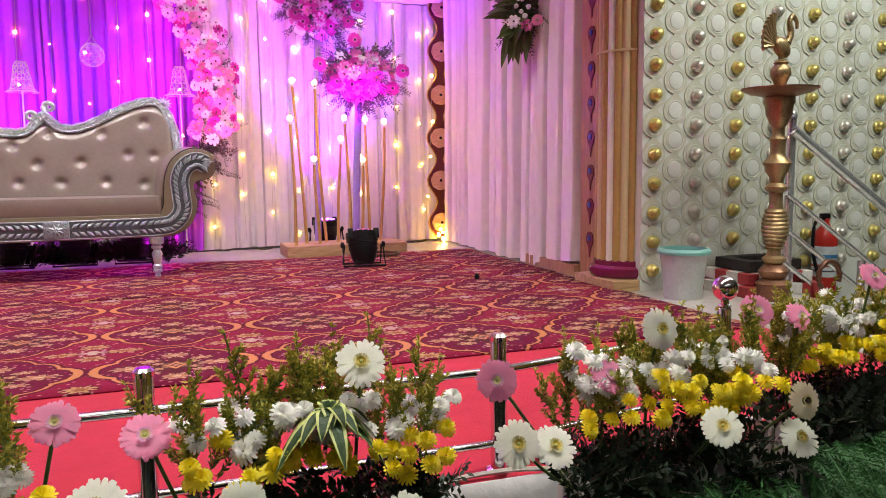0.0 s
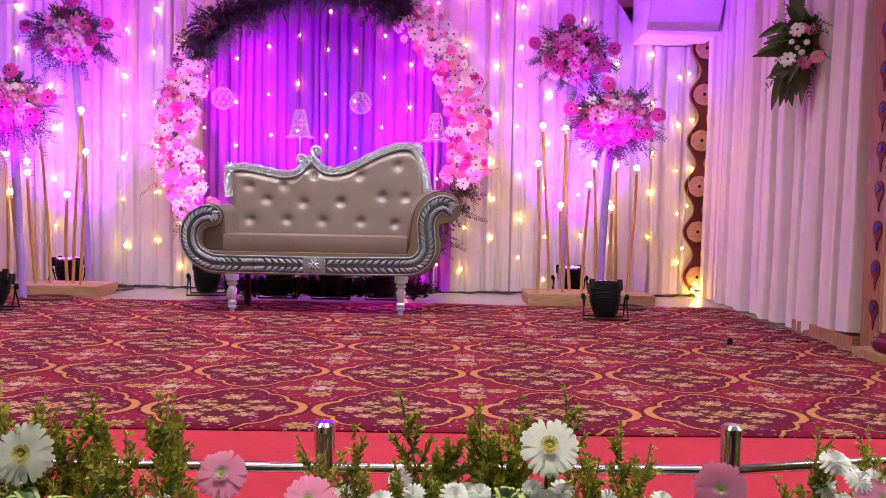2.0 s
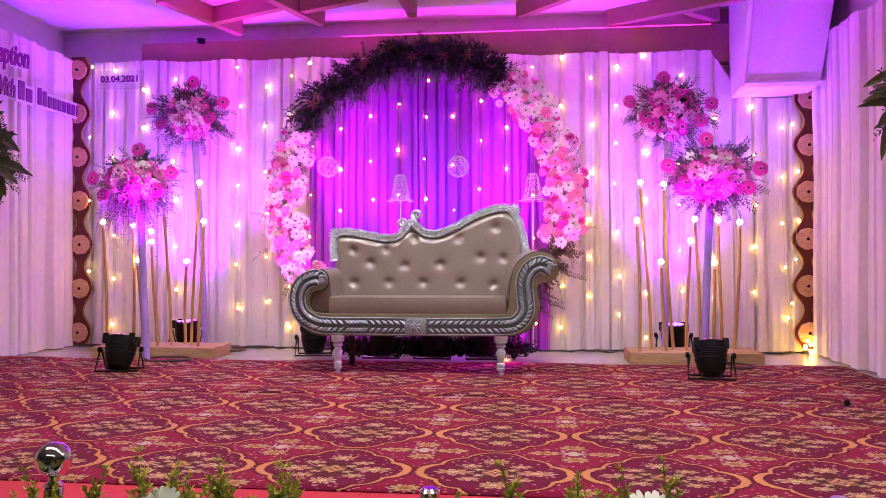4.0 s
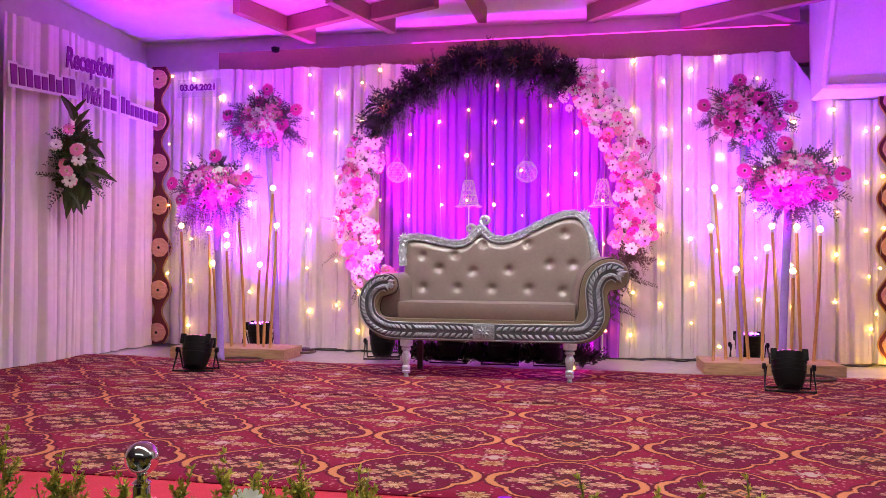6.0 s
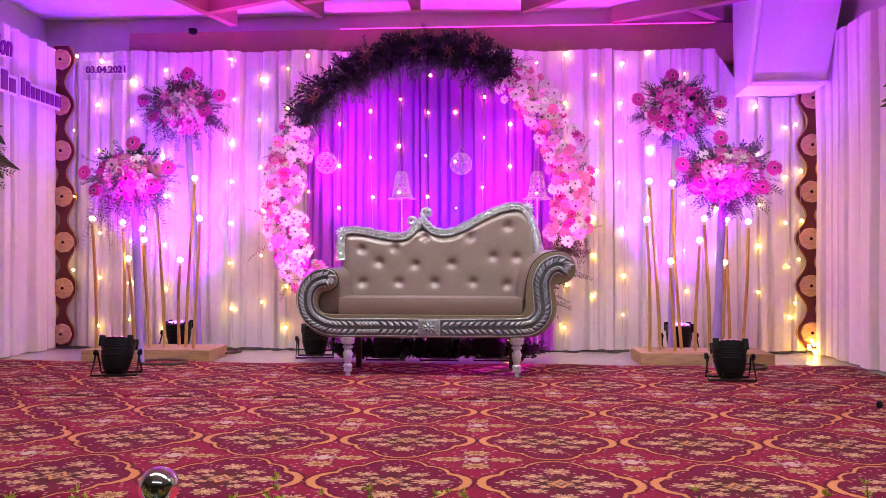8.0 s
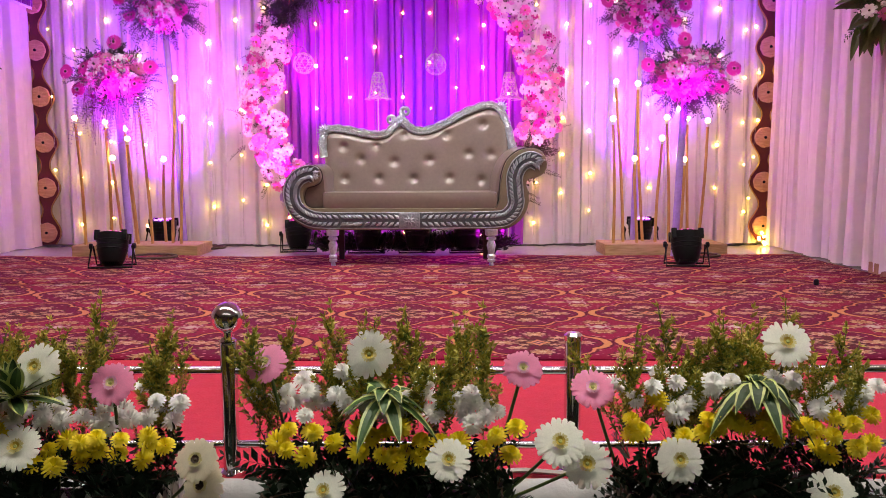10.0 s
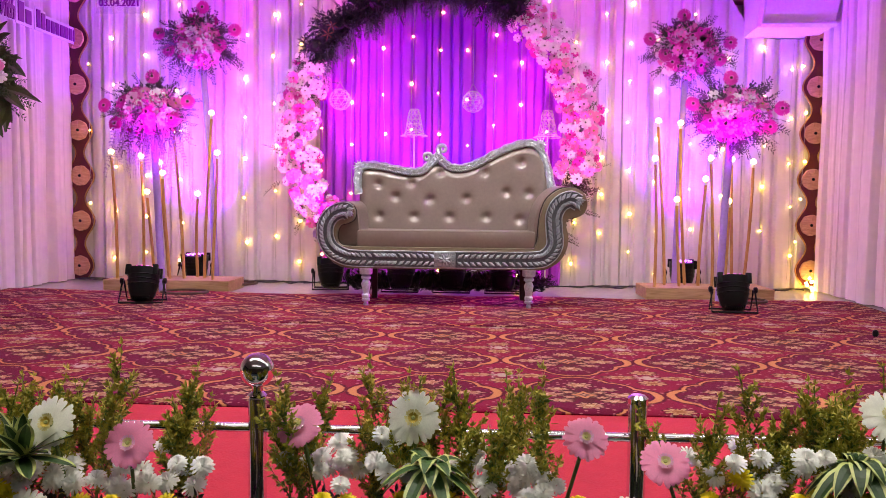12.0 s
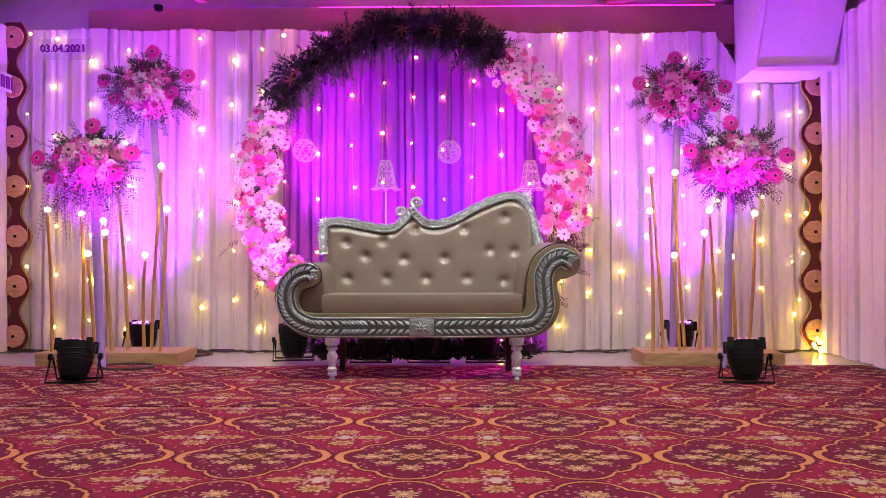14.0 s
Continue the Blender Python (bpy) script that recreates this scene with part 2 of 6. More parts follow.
LEATHER = mat("champagne_leatherette", (0.23, 0.178, 0.155), 0.3, vary=0.1, scale=5.0, bump=0.12, bump_scale=140, coat=0.7)
LEATHER.node_tree.nodes["Principled BSDF"].inputs["Coat Roughness"].default_value = 0.26
LEATHER_RIM = mat("champagne_rim", (0.2, 0.165, 0.11), 0.33, vary=0.1, scale=7.0, bump=0.05)
SILVER = mat("silver_leaf", (0.6, 0.67, 0.72), 0.28, 0.65, vary=0.4, scale=40.0, bump=0.45, bump_scale=120)
# dark silver that holds the shade of the carving's crevices
CREVICE_SHADE = mat("crevice_shade_silver", (0.13, 0.15, 0.17), 0.4, 0.4, vary=0.4, scale=40.0, bump=0.5, bump_scale=80)
SILVER_DULL = mat("dull_silver_leaf", (0.34, 0.39, 0.43), 0.38, 0.6, vary=0.45, scale=50.0, bump=0.6, bump_scale=90)
BLACKLINE = mat("dark_piping", (0.03, 0.02, 0.02), 0.5)
CHROME = mat("chrome", (0.75, 0.75, 0.76), 0.09, 1.0, vary=0.06, scale=15)
BLACK = mat("black_plastic", (0.005, 0.005, 0.006), 0.45, vary=0.3, scale=10, bump=0.1)
BLACK.node_tree.nodes["Principled BSDF"].inputs["Specular IOR Level"].default_value = 0.2
ROD = wood("bamboo_rod", (0.46, 0.25, 0.07), (0.68, 0.42, 0.14), 4, 0.5)
BASEWOOD = wood("pine_base", (0.34, 0.2, 0.09), (0.55, 0.36, 0.18), 3, 0.6, axis=0)
PLATEWOOD = wood("plate_wood", (0.5, 0.25, 0.13), (0.72, 0.44, 0.26), 5, 0.6, axis=0)
VELVET = mat("maroon_velvet", (0.1, 0.006, 0.012), 0.9, vary=0.3, scale=14, sheen=0.4)
GOLDTRIM = mat("gold_braid", (0.5, 0.3, 0.1), 0.45, 0.6, vary=0.3, scale=60)
WHITEPAINT = mat("white_paint", (0.75, 0.74, 0.72), 0.45, vary=0.08, scale=6)
LACE = mat("white_wire_lace", (0.6, 0.57, 0.57), 0.5, vary=0.1, scale=20)
BULB = glow("warm_bulb", (1.0, 0.66, 0.1), 34.0)
GLOBE = glow("rod_globe", (1.0, 0.64, 0.15), 74.0)
LED_VIOLET = glow("violet_led", (0.4, 0.05, 1.0), 14.0)
LED_MAGENTA = glow("magenta_led", (1.0, 0.02, 0.7), 3.0)
WIRE = mat("thin_cable", (0.02, 0.02, 0.02), 0.5)
WIRE_CLEAR = mat("pale_cable", (0.5, 0.47, 0.42), 0.4)
LETTER = mat("purple_acrylic", (0.2, 0.012, 0.2), 0.3, vary=0.05)
LETTER_BACK = mat("white_foam_board", (0.78, 0.74, 0.76), 0.6, vary=0.04)
ACRYLIC = mat("clear_acrylic_sheet", (0.7, 0.68, 0.72), 0.1, vary=0.03)
ACRYLIC.node_tree.nodes["Principled BSDF"].inputs["Alpha"].default_value = 0.12

# ---- mesh helpers ----


def thing(name, label, category, at=(0, 0, 0), group="", kind=""):
    ob = new(name)
    ob.location = at
    ob.empty_display_size = 0.1
    return tagged(ob, label, category, group, kind)


def finish(name, me, materials, parent=None, label=""):
    for m in materials if isinstance(materials, (list, tuple)) else [materials]:
        me.materials.append(m)
    ob = new(name, me)
    if parent is not None:
        ob.parent = parent
    if label:
        ob["label"] = label
    return ob


def part(name, bm, material, parent=None, label="", smooth=False):
    bmesh.ops.recalc_face_normals(bm, faces=bm.faces)
    me = bpy.data.meshes.new(name)
    bm.to_mesh(me)
    bm.free()
    if smooth:
        me.polygons.foreach_set("use_smooth", [True] * len(me.polygons))
        if smooth is not True:
            me.set_sharp_from_angle(angle=radians(smooth))
    return finish(name, me, material, parent, label)


def raw(name, verts, faces, material, parent=None, label="", smooth=True):
    me = bpy.data.meshes.new(name)
    me.from_pydata([tuple(v) for v in verts], [], faces)
    if smooth:
        me.polygons.foreach_set("use_smooth", [True] * len(me.polygons))
    return finish(name, me, material, parent, label)


def again(name, ob, parent, m, label=""):
    """Another object on the mesh of ob."""
    o = new(name, ob.data)
    o.parent = parent
    o.matrix_basis = m
    if label:
        o["label"] = label
    return o


def box(bm, x0, x1, y0, y1, z0, z1, bevel=0.0):
    r = bmesh.ops.create_cube(bm, size=1, matrix=Matrix.Translation(((x0 + x1) / 2, (y0 + y1) / 2, (z0 + z1) / 2)) @ Matrix.Diagonal((x1 - x0, y1 - y0, z1 - z0, 1)))
    if bevel:
        es = list({e for v in r["verts"] for e in v.link_edges})
        bmesh.ops.bevel(bm, geom=es, offset=bevel, segments=2, affect="EDGES", profile=0.6)
    return bm


def lathe(bm, profile, seg=20, m=Matrix()):
    """Turn (radius, height) pairs round the z axis."""
    rings = []
    for r, z in profile:
        rings.append([bm.verts.new(m @ Vector((r * math.cos(a * math.tau / seg), r * math.sin(a * math.tau / seg), z))) for a in range(seg)])
    for a, b in zip(rings, rings[1:]):
        for k in range(seg):
            bm.faces.new((a[k], a[(k + 1) % seg], b[(k + 1) % seg], b[k]))
    bm.faces.new(rings[0][::-1]), bm.faces.new(rings[-1])
    return bm


def tube(bm, pts, r, seg=8, r_end=None):
    pts = [Vector(p) for p in pts]
    n, rings = len(pts), []
    for i, p in enumerate(pts):
        d = (pts[min(i + 1, n - 1)] - pts[max(i - 1, 0)]).normalized()
        side = d.cross(Vector((0, 0, 1)) if abs(d.z) < 0.9 else Vector((0, 1, 0))).normalized()
        up = side.cross(d)
        rr = r if r_end is None else r + (r_end - r) * i / (n - 1)
        rings.append([bm.verts.new(p + rr * (math.cos(a * math.tau / seg) * side + math.sin(a * math.tau / seg) * up)) for a in range(seg)])
    for a, b in zip(rings, rings[1:]):
        for k in range(seg):
            bm.faces.new((a[k], a[(k + 1) % seg], b[(k + 1) % seg], b[k]))
    bm.faces.new(rings[0][::-1]), bm.faces.new(rings[-1])
    return bm


def spline(pts, n=8, closed=False):
    """A smooth curve through the points."""
    P = [Vector(p) for p in pts]
    out, k = [], len(P)
    for i in range(k if closed else k - 1):
        a, b = P[i], P[(i + 1) % k]
        p0 = P[(i - 1) % k] if closed or i > 0 else a
        p3 = P[(i + 2) % k] if closed or i + 2 < k else b
        for j in range(n):
            t = j / n
            out.append(0.5 * ((2 * a) + (b - p0) * t + (2 * p0 - 5 * a + 4 * b - p3) * t * t + (3 * a - p0 - 3 * b + p3) * t ** 3))
    if not closed:
        out.append(P[-1])
    return out


def prism(bm, poly, y0, y1, bevel=0.0):
    """A plate with the outline poly (x, z), from y0 to y1."""
    a = [bm.verts.new((x, y0, z)) for x, z in poly]
    f = bm.faces.new(a)
    r = bmesh.ops.extrude_face_region(bm, geom=[f])
    vs = [g for g in r["geom"] if isinstance(g, bmesh.types.BMVert)]
    for v in vs:
        v.co.y = y1
    if bevel:
        es = [e for v in a for e in v.link_edges if abs(e.verts[0].co.y - e.verts[1].co.y) < 1e-6]
        bmesh.ops.bevel(bm, geom=list(set(es)), offset=bevel, segments=2, affect="EDGES", profile=0.6)
    return bm


def facing(p, n, spin=0.0, s=1.0):
    """A pose at p whose z axis points along n."""
    q = Vector(n).normalized().to_track_quat("Z", "Y").to_matrix().to_4x4()
    return Matrix.Translation(p) @ q @ Matrix.Rotation(spin, 4, "Z") @ Matrix.Scale(s, 4)


rng = random.Random(11)

# ---- setting: stage, hall, walls, ceiling ----


def slab(name, x0, x1, y0, y1, z0, z1, material, label, category):
    ob = part(name, box(bmesh.new(), x0, x1, y0, y1, z0, z1), material)
    return tagged(ob, label, category, kind="structure")


slab("floor", -4.2, 3.78, -5.36, 0.2, -0.25, -0.012, TILE, "pale polished stone tile stage floor", "floor")
slab("floor_hall", -8, 9, -14, 0.2, -1.0, -0.85, mat("hall_floor_tile", (0.1, 0.14, 0.14), 0.2, vary=0.3, scale=1.2), "dark polished hall floor tiles", "floor")
slab("stage_front", -4.2, 3.78, -5.34, -5.2, -0.85, -0.26, mat("teal_panel", (0.015, 0.06, 0.065), 0.25, vary=0.3, scale=2.5), "dark teal glossy stage front panel", "wall")
slab("stage_ledge", -4.2, 2.6, -5.76, -5.345, -0.16, -0.115, BASEWOOD, "low wooden ledge along the stage front", "ledge")
slab("wall_back", -4.2, 9, 0.14, 0.3, -0.3, 3.4, PLASTER, "painted back wall above the curtain", "wall")
slab("wall_left", -4.2, -3.62, -5.2, 0.14, -0.3, 3.4, PLASTER, "painted side wall behind the curtain", "wall")
slab("wall_right", 3.2, 3.4, -3.1, 0.14, -0.3, 3.4, PLASTER, "painted side wall behind the curtain", "wall")
slab("ceiling", -4.2, 9, -5.0, 0.3, 2.93, 3.05, CEIL, "smooth painted stage ceiling", "ceiling")
# hall shell and ceiling drop: out of view, assumed to close the room
slab("ceiling_hall", -8, 9, -14, -5.0, 3.4, 3.5, CEIL, "plain painted hall ceiling", "ceiling")
slab("wall_hall_left", -8.2, -8, -14, 0.3, -1, 3.5, DARK, "unseen hall side wall in dark paint", "wall")
slab("wall_hall_right", 9, 9.2, -14, 0.3, -1, 3.5, DARK, "unseen hall side wall in dark paint", "wall")
slab("wall_hall_back", -8, 9, -14.2, -14, -1, 3.5, DARK, "unseen hall end wall in dark paint", "wall")
slab("ceiling_step", -8, 9, -5.06, -5.0, 2.93, 3.4, CEIL, "painted drop between the two ceilings", "ceiling")
slab("header_beam", -2.78, 2.62, 0.0, 0.14, 2.45, 2.765, BEAM, "painted wall beam above the backdrop curtain", "beam")
slab("cove_light", -0.9, 2.3, 0.01, 0.03, 2.768, 2.776, LED_MAGENTA, "glowing pink strip light above the beam", "strip light")
slab("wall_pier", 2.62, 2.72, -0.02, 0.14, 2.0, 2.93, PLASTER, "narrow painted wall pier", "wall")

# red felt at the stage edge and the two patterned carpets
def sheet(name, x0, x1, y0, y1, z, thick, material, label, rough_edge=0.01, nx=60, ny=24, wave=0.002, seed=0.0):
    v, f = [], []
    for j in range(ny + 1):
        for i in range(nx + 1):
            x, y = x0 + (x1 - x0) * i / nx, y0 + (y1 - y0) * j / ny
            w = noise.noise((x * 1.7, y * 1.7, seed)) * wave
            if j in (0, ny):
                y += noise.noise((x * 1.3, 3.1, seed + j)) * rough_edge * 2
            v.append((x, y, z + w))
    k = nx + 1
    f = [(j * k + i, j * k + i + 1, (j + 1) * k + i + 1, (j + 1) * k + i) for j in range(ny) for i in range(nx)]
    ob = raw(name, v, f, material)
    md = ob.modifiers.new("thickness", "SOLIDIFY")
    md.thickness, md.offset = thick, -1
    return tagged(ob, label, "carpet", kind="structure")


sheet("red_carpet", -4.1, 3.0, -5.355, -4.1, -0.0035, 0.004, RED, "plain red felt along the stage edge", 0.004, wave=0.003)
sheet("carpet", -3.42, 2.96, -4.275, -2.46, 0.004, 0.007, CARPET_A, "maroon carpet with amber medallion pattern", 0.008)
sheet("carpet", -3.42, 2.97, -2.458, -0.98, 0.0045, 0.007, CARPET_B, "maroon carpet with amber medallion pattern under the sofa", 0.035, wave=0.008, seed=4.0)


# ---- curtains: pleated cloth ----
def pleated(name, label, length, top, bottom, place, material, seed, depth=0.022, pleat=0.085, step=0.0045):
    """A hanging pleated curtain. place(s, w, z) gives the point s metres along, w out of the plane."""
    n = int(length / step)
    r = random.Random(seed)
    # uneven pleats: positions and depths
    edges, s = [], 0.0
    while s < length + 0.3:
        edges.append((s, r.uniform(0.35, 1.25), r.uniform(-1, 1)))
        s += pleat * r.uniform(0.6, 1.7)
    rows = 26
    v = []
    for j in range(rows + 1):
        for i in range(n + 1):
            s = length * i / n
            h = j / rows
            k = max(q for q in range(len(edges)) if edges[q][0] <= s)
            a, b = edges[k][0], edges[min(k + 1, len(edges) - 1)][0]
            t = (s - a) / max(b - a, 1e-4)
            drift = 0.25 * noise.noise((seed + k * 1.7, h * 2.2, 0.5))
            t = min(max(t + drift * t * (1 - t), 0), 1)
            rise, drop = 0.1 + 0.05 * abs(edges[k][2]), 0.1 + 0.12 * max(edges[k][2], 0)
            up = min(max(t - 0.12, 0) / rise, 1)
            down = min((1 - t) / drop, 1)
            w = edges[k][1] * up * up * (3 - 2 * up) * down * down * (3 - 2 * down) * (0.86 + 0.14 * math.sin(t * 3 + edges[k][2] * 2))
            fall = 0.75 + 0.35 * (1 - h)
            out = depth * w * fall + 0.012 * noise.noise((s * 2.1, h * 2.5, seed)) + 0.006 * noise.noise((s * 14, h * 3, seed)) + 0.0035 * noise.noise((s * 40, h * 1.5, seed + 3))
            tz, bz = top(s), bottom(s)
            v.append(place(s + 0.006 * noise.noise((s * 3, h * 3, seed + 9)), out, bz + (tz - bz) * h))
    k = n + 1
    f = [(j * k + i, j * k + i + 1, (j + 1) * k + i + 1, (j + 1) * k + i) for j in range(rows) for i in range(n)]
    ob = raw(name, v, f, material)
    return tagged(ob, label, "curtain", "curtain panels round the stage")


def back_top(x0):
    def top(s):
        x = x0 + s
        z = 2.6 - 0.012 * (x + 3.3) - 0.008 * math.sin(s * 7)
        if x > 2.3:
            t = min((x - 2.3) / 0.38, 1)
            z = z + (2.12 - z) * (1 - (1 - t) ** 1.8)
        return z
    return top


BACK = "white pleated cloth backdrop curtain lit pink and violet"
for x0, x1, seed in ((-3.42, -1.83, 1), (-1.83, -0.2, 2), (-0.2, 1.42, 3), (1.42, 3.12, 4)):
    pleated("backdrop_curtain", BACK, x1 - x0 + 0.012, back_top(x0), lambda s: 0.0 + 0.006 * math.sin(s * 9),
            lambda s, w, z, x0=x0: (x0 + s, -w - 0.01, z), CLOTH, seed, 0.05, 0.115)
SIDE = "white pleated cloth side curtain"
pleated("side_curtain", SIDE, 1.86, lambda s: 2.6 + 0.03 * math.sin(s * 2), lambda s: -0.004, lambda s, w, z: (-3.45 + w - 0.02 * s, -0.06 - s, z), CLOTH_SIDE, 5, 0.075, 0.11)
pleated("side_curtain", SIDE + " drawn aside", 2.2, lambda s: 2.65 - 0.02 * s, lambda s: -0.004, lambda s, w, z: (-3.5 + w, -2.02 - s - 0.05 * math.sin(z * 2.4), z), CLOTH_SIDE, 6, 0.055, 0.12)
pleated("side_curtain", SIDE + " with a raised hem", 2.5, lambda s: 2.5 + 0.02 * math.sin(s * 3), lambda s: 0.0 + 0.085 * max(0, (s - 1.95) / 0.55) ** 0.5 if s > 1.95 else 0.0,
        lambda s, w, z: (3.1 - w + 0.012 * s, -0.12 - s, z), CLOTH_SIDE, 7, 0.095, 0.13)
# panel added before the backdrop; its colour holds the uplights' magenta
pleated("arch_curtain", "pleated curtain behind the flower arch, uplight magenta put into its colour", 2.1, lambda s: 1.29 + math.sqrt(max(1.18 ** 2 - (s - 1.05) ** 2, 0.01)), lambda s: 0.002, lambda s, w, z: (-1.17 + s, -0.075 - w, z), ARCH_LIT_CLOTH, 8, 0.075, 0.075)

# ---- ceiling beams, air unit ----
def ceiling_beam(a, b, w=0.075, z0=2.79):
    d = Vector((b[0] - a[0], b[1] - a[1], 0))
    ob = part("ceiling_beam", box(bmesh.new(), 0, d.length, -w / 2, w / 2, 0, 2.925 - z0, 0.006), BEAM)
    ob.matrix_world = Matrix.Translation((a[0], a[1], z0)) @ Matrix.Rotation(math.atan2(d.y, d.x), 4, "Z")
    tagged(ob, "painted wooden beam fixed under the ceiling", "beam", "ceiling beams")


for a, b in (((-2.12, -1.0), (-1.82, -0.06)), ((-1.9, -0.42), (-1.2, -0.74)), ((-1.3, -1.1), (-1.02, -0.24)), ((-1.08, -0.62), (-0.5, -0.86)),
             ((-0.23, -1.3), (-0.2, -0.4)), ((1.35, -1.0), (0.68, -0.28)), ((2.45, -0.55), (1.45, 0.04)), ((2.05, -0.26), (2.35, 0.02))):
    ceiling_beam(a, b)

unit = thing("air_duct_box", "white painted duct box hanging from the ceiling", "duct")
bm = bmesh.new()
lo = [bm.verts.new(c) for c in ((2.45, -0.4, 2.15), (3.04, -0.4, 2.15), (3.04, -0.0, 2.13), (2.45, -0.0, 2.13))]
hi = [bm.verts.new(c) for c in ((2.45, -0.75, 2.93), (3.06, -0.75, 2.93), (3.06, -0.0, 2.93), (2.45, -0.0, 2.93))]
bm.faces.new(lo[::-1]), bm.faces.new(hi)
for k in range(4):
    bm.faces.new((lo[k], lo[(k + 1) % 4], hi[(k + 1) % 4], hi[k]))
part("body", bm, WHITEPAINT, unit)
bm = bmesh.new()
tube(bm, [(2.452, -0.41, 2.15), (2.452, -0.76, 2.93)], 0.025, 4)
tube(bm, [(2.45, -0.41, 2.16), (3.05, -0.41, 2.16)], 0.025, 4)
part("edge_trim", bm, WHITEPAINT, unit)
cam_dome = part("dome_camera", lathe(bmesh.new(), [(0.0, 0.0), (0.03, 0.008), (0.038, 0.03), (0.038, 0.05)], 14), BLACK, smooth=40)
cam_dome.location = (-2.18, -0.07, 2.72)
tagged(cam_dome, "small black dome security camera on the beam", "camera")
pipe = part("cable_run", tube(bmesh.new(), [(2.6, -0.06, 2.93), (2.61, -0.06, 2.7), (2.6, -0.06, 2.45)], 0.012, 6), WIRE)
tagged(pipe, "dark cable hanging down the wall pier", "cable")


# ---- velvet strips with wooden plates ----
def plate_mesh():
    """A turned wooden disc with a scalloped edge and eight scored lines."""
    bm = bmesh.new()
    n = 96
    rows = []
    for rr, y in ((0.09, -0.016), (0.09, -0.03), (0.085, -0.036), (0.055, -0.037), (0.018, -0.037)):
        row = []
        for k in range(n):
            a = math.tau * k / n
            r = rr * (0.955 + 0.045 * abs(math.cos(a * 4 + 0.2)))
            cut = 0.004 if k % 12 == 0 and rr < 0.089 else 0.0
            row.append(bm.verts.new((r * math.cos(a), y + cut, r * math.sin(a))))
        rows.append(row)
    for a, b in zip(rows, rows[1:]):
        for k in range(n):
            bm.faces.new((a[k], a[(k + 1) % n], b[(k + 1) % n], b[k]))
    bm.faces.new(rows[-1]), bm.faces.new(rows[0][::-1])
    return bm


PLATE = None


def plate_strip(x, y, z0, step, count, sway):
    global PLATE
    s = thing("velvet_strip", "maroon velvet strip with round carved wooden plates and gold edging", "wall hanging", (x, y, 0), "plate strips")
    top = z0 + step * (count - 1) + 0.12
    n = 160
    left, right = [], []
    for k in range(n + 1):
        z = max(z0 - 0.125, 0.0) + (top - max(z0 - 0.125, 0.0)) * k / n
        ph = (z - z0) / step
        w = 0.08 + 0.043 * math.cos(math.tau * ph)
        c = sway * math.sin(z * 2.1)
        left.append((c - w, z)), right.append((c + w, z))
    prism_bm = prism(bmesh.new(), left + right[::-1], -0.018, 0.0)
    part("velvet", prism_bm, VELVET, s)
    for side in (left, right):
        part("gold_edging", tube(bmesh.new(), [(a, -0.018, b) for a, b in side[::2]], 0.006, 5), GOLDTRIM, s)
    for k in range(count):
        z = z0 + k * step
        at = Matrix.Translation((sway * math.sin(z * 2.1), 0, z)) @ Matrix.Rotation(rng.uniform(-0.3, 0.3), 4, "Y")
        if PLATE is None:
            PLATE = part("plate", plate_mesh(), PLATEWOOD, s)
            PLATE.matrix_basis = at
            p = PLATE
            CORE = part("centre_knob", lathe(bmesh.new(), [(0.013, 0), (0.013, 0.008), (0.006, 0.012)], 10, Matrix.Translation((0, -0.033, 0)) @ Matrix.Rotation(radians(90), 4, "X")), BLACK, p, "dark centre knob")
            plate_strip.core = CORE
        else:
            p = again("plate", PLATE, s, at)
            again("centre_knob", plate_strip.core, p, Matrix(), "dark centre knob")


plate_strip(-3.33, -0.075, 0.115, 0.4, 7, 0.02)
plate_strip(3.05, -0.075, 0.16, 0.388, 6, -0.012)


# ---- string lights on the backdrop ----
bulb_bm = bmesh.new()
bmesh.ops.create_icosphere(bulb_bm, subdivisions=2, radius=0.0115)
BULBMESH = None


def light_string(x, z_top, z_bot, step, shift, y=-0.075, sway=0.012):
    global BULBMESH
    s = thing("light_string", "thin string of warm white bulbs hanging on the curtain", "string lights", (x, y, 0), "string lights on the backdrop")
    r = random.Random(int(x * 1000) + 7)
    ph = r.uniform(0, 6)
    cable = [(sway * math.sin(z * 3 + ph), 0.004, z) for z in np.arange(z_bot, z_top + 0.01, 0.08)]
    part("cable", tube(bmesh.new(), cable, 0.0016, 4), WIRE_CLEAR, s)
    z = z_top - shift
    while z > z_bot:
        at = Matrix.Translation((sway * math.sin(z * 3 + ph) + r.uniform(-0.012, 0.012), -0.012, z)) @ Matrix.Scale(r.choice((0.7, 0.85, 1.0, 1.1, 1.25)), 4)
        if BULBMESH is None:
            BULBMESH = part("bulb", bulb_bm, BULB, s, smooth=True)
            BULBMESH.matrix_basis = at
        else:
            again("bulb", BULBMESH, s, at)
        z -= step * r.uniform(0.85, 1.15)


xs = [-3.0, -2.72, -2.42, -1.83, -1.57, -1.34, -1.14, -0.88, -0.6, -0.36, -0.12, 0.12, 0.34, 0.58, 0.8, 1.02, 1.28, 1.5, 1.74, 2.02, 2.3, 2.62, 2.86]
for k, x in enumerate(xs):
    light_string(x, 2.56 if x < 2.3 else 2.1, 0.08, 0.37, (0.06, 0.24, 0.15)[k % 3], -0.135 if -1.2 < x < 0.95 else -0.068)
light_string(-3.2, 2.55, 0.1, 0.62, 0.02, -0.12)
light_string(3.16, 2.1, 0.1, 0.3, 0.02, -0.1, 0.03)
light_string(2.93, 2.0, 0.1, 0.36, 0.12, -0.1, 0.03)
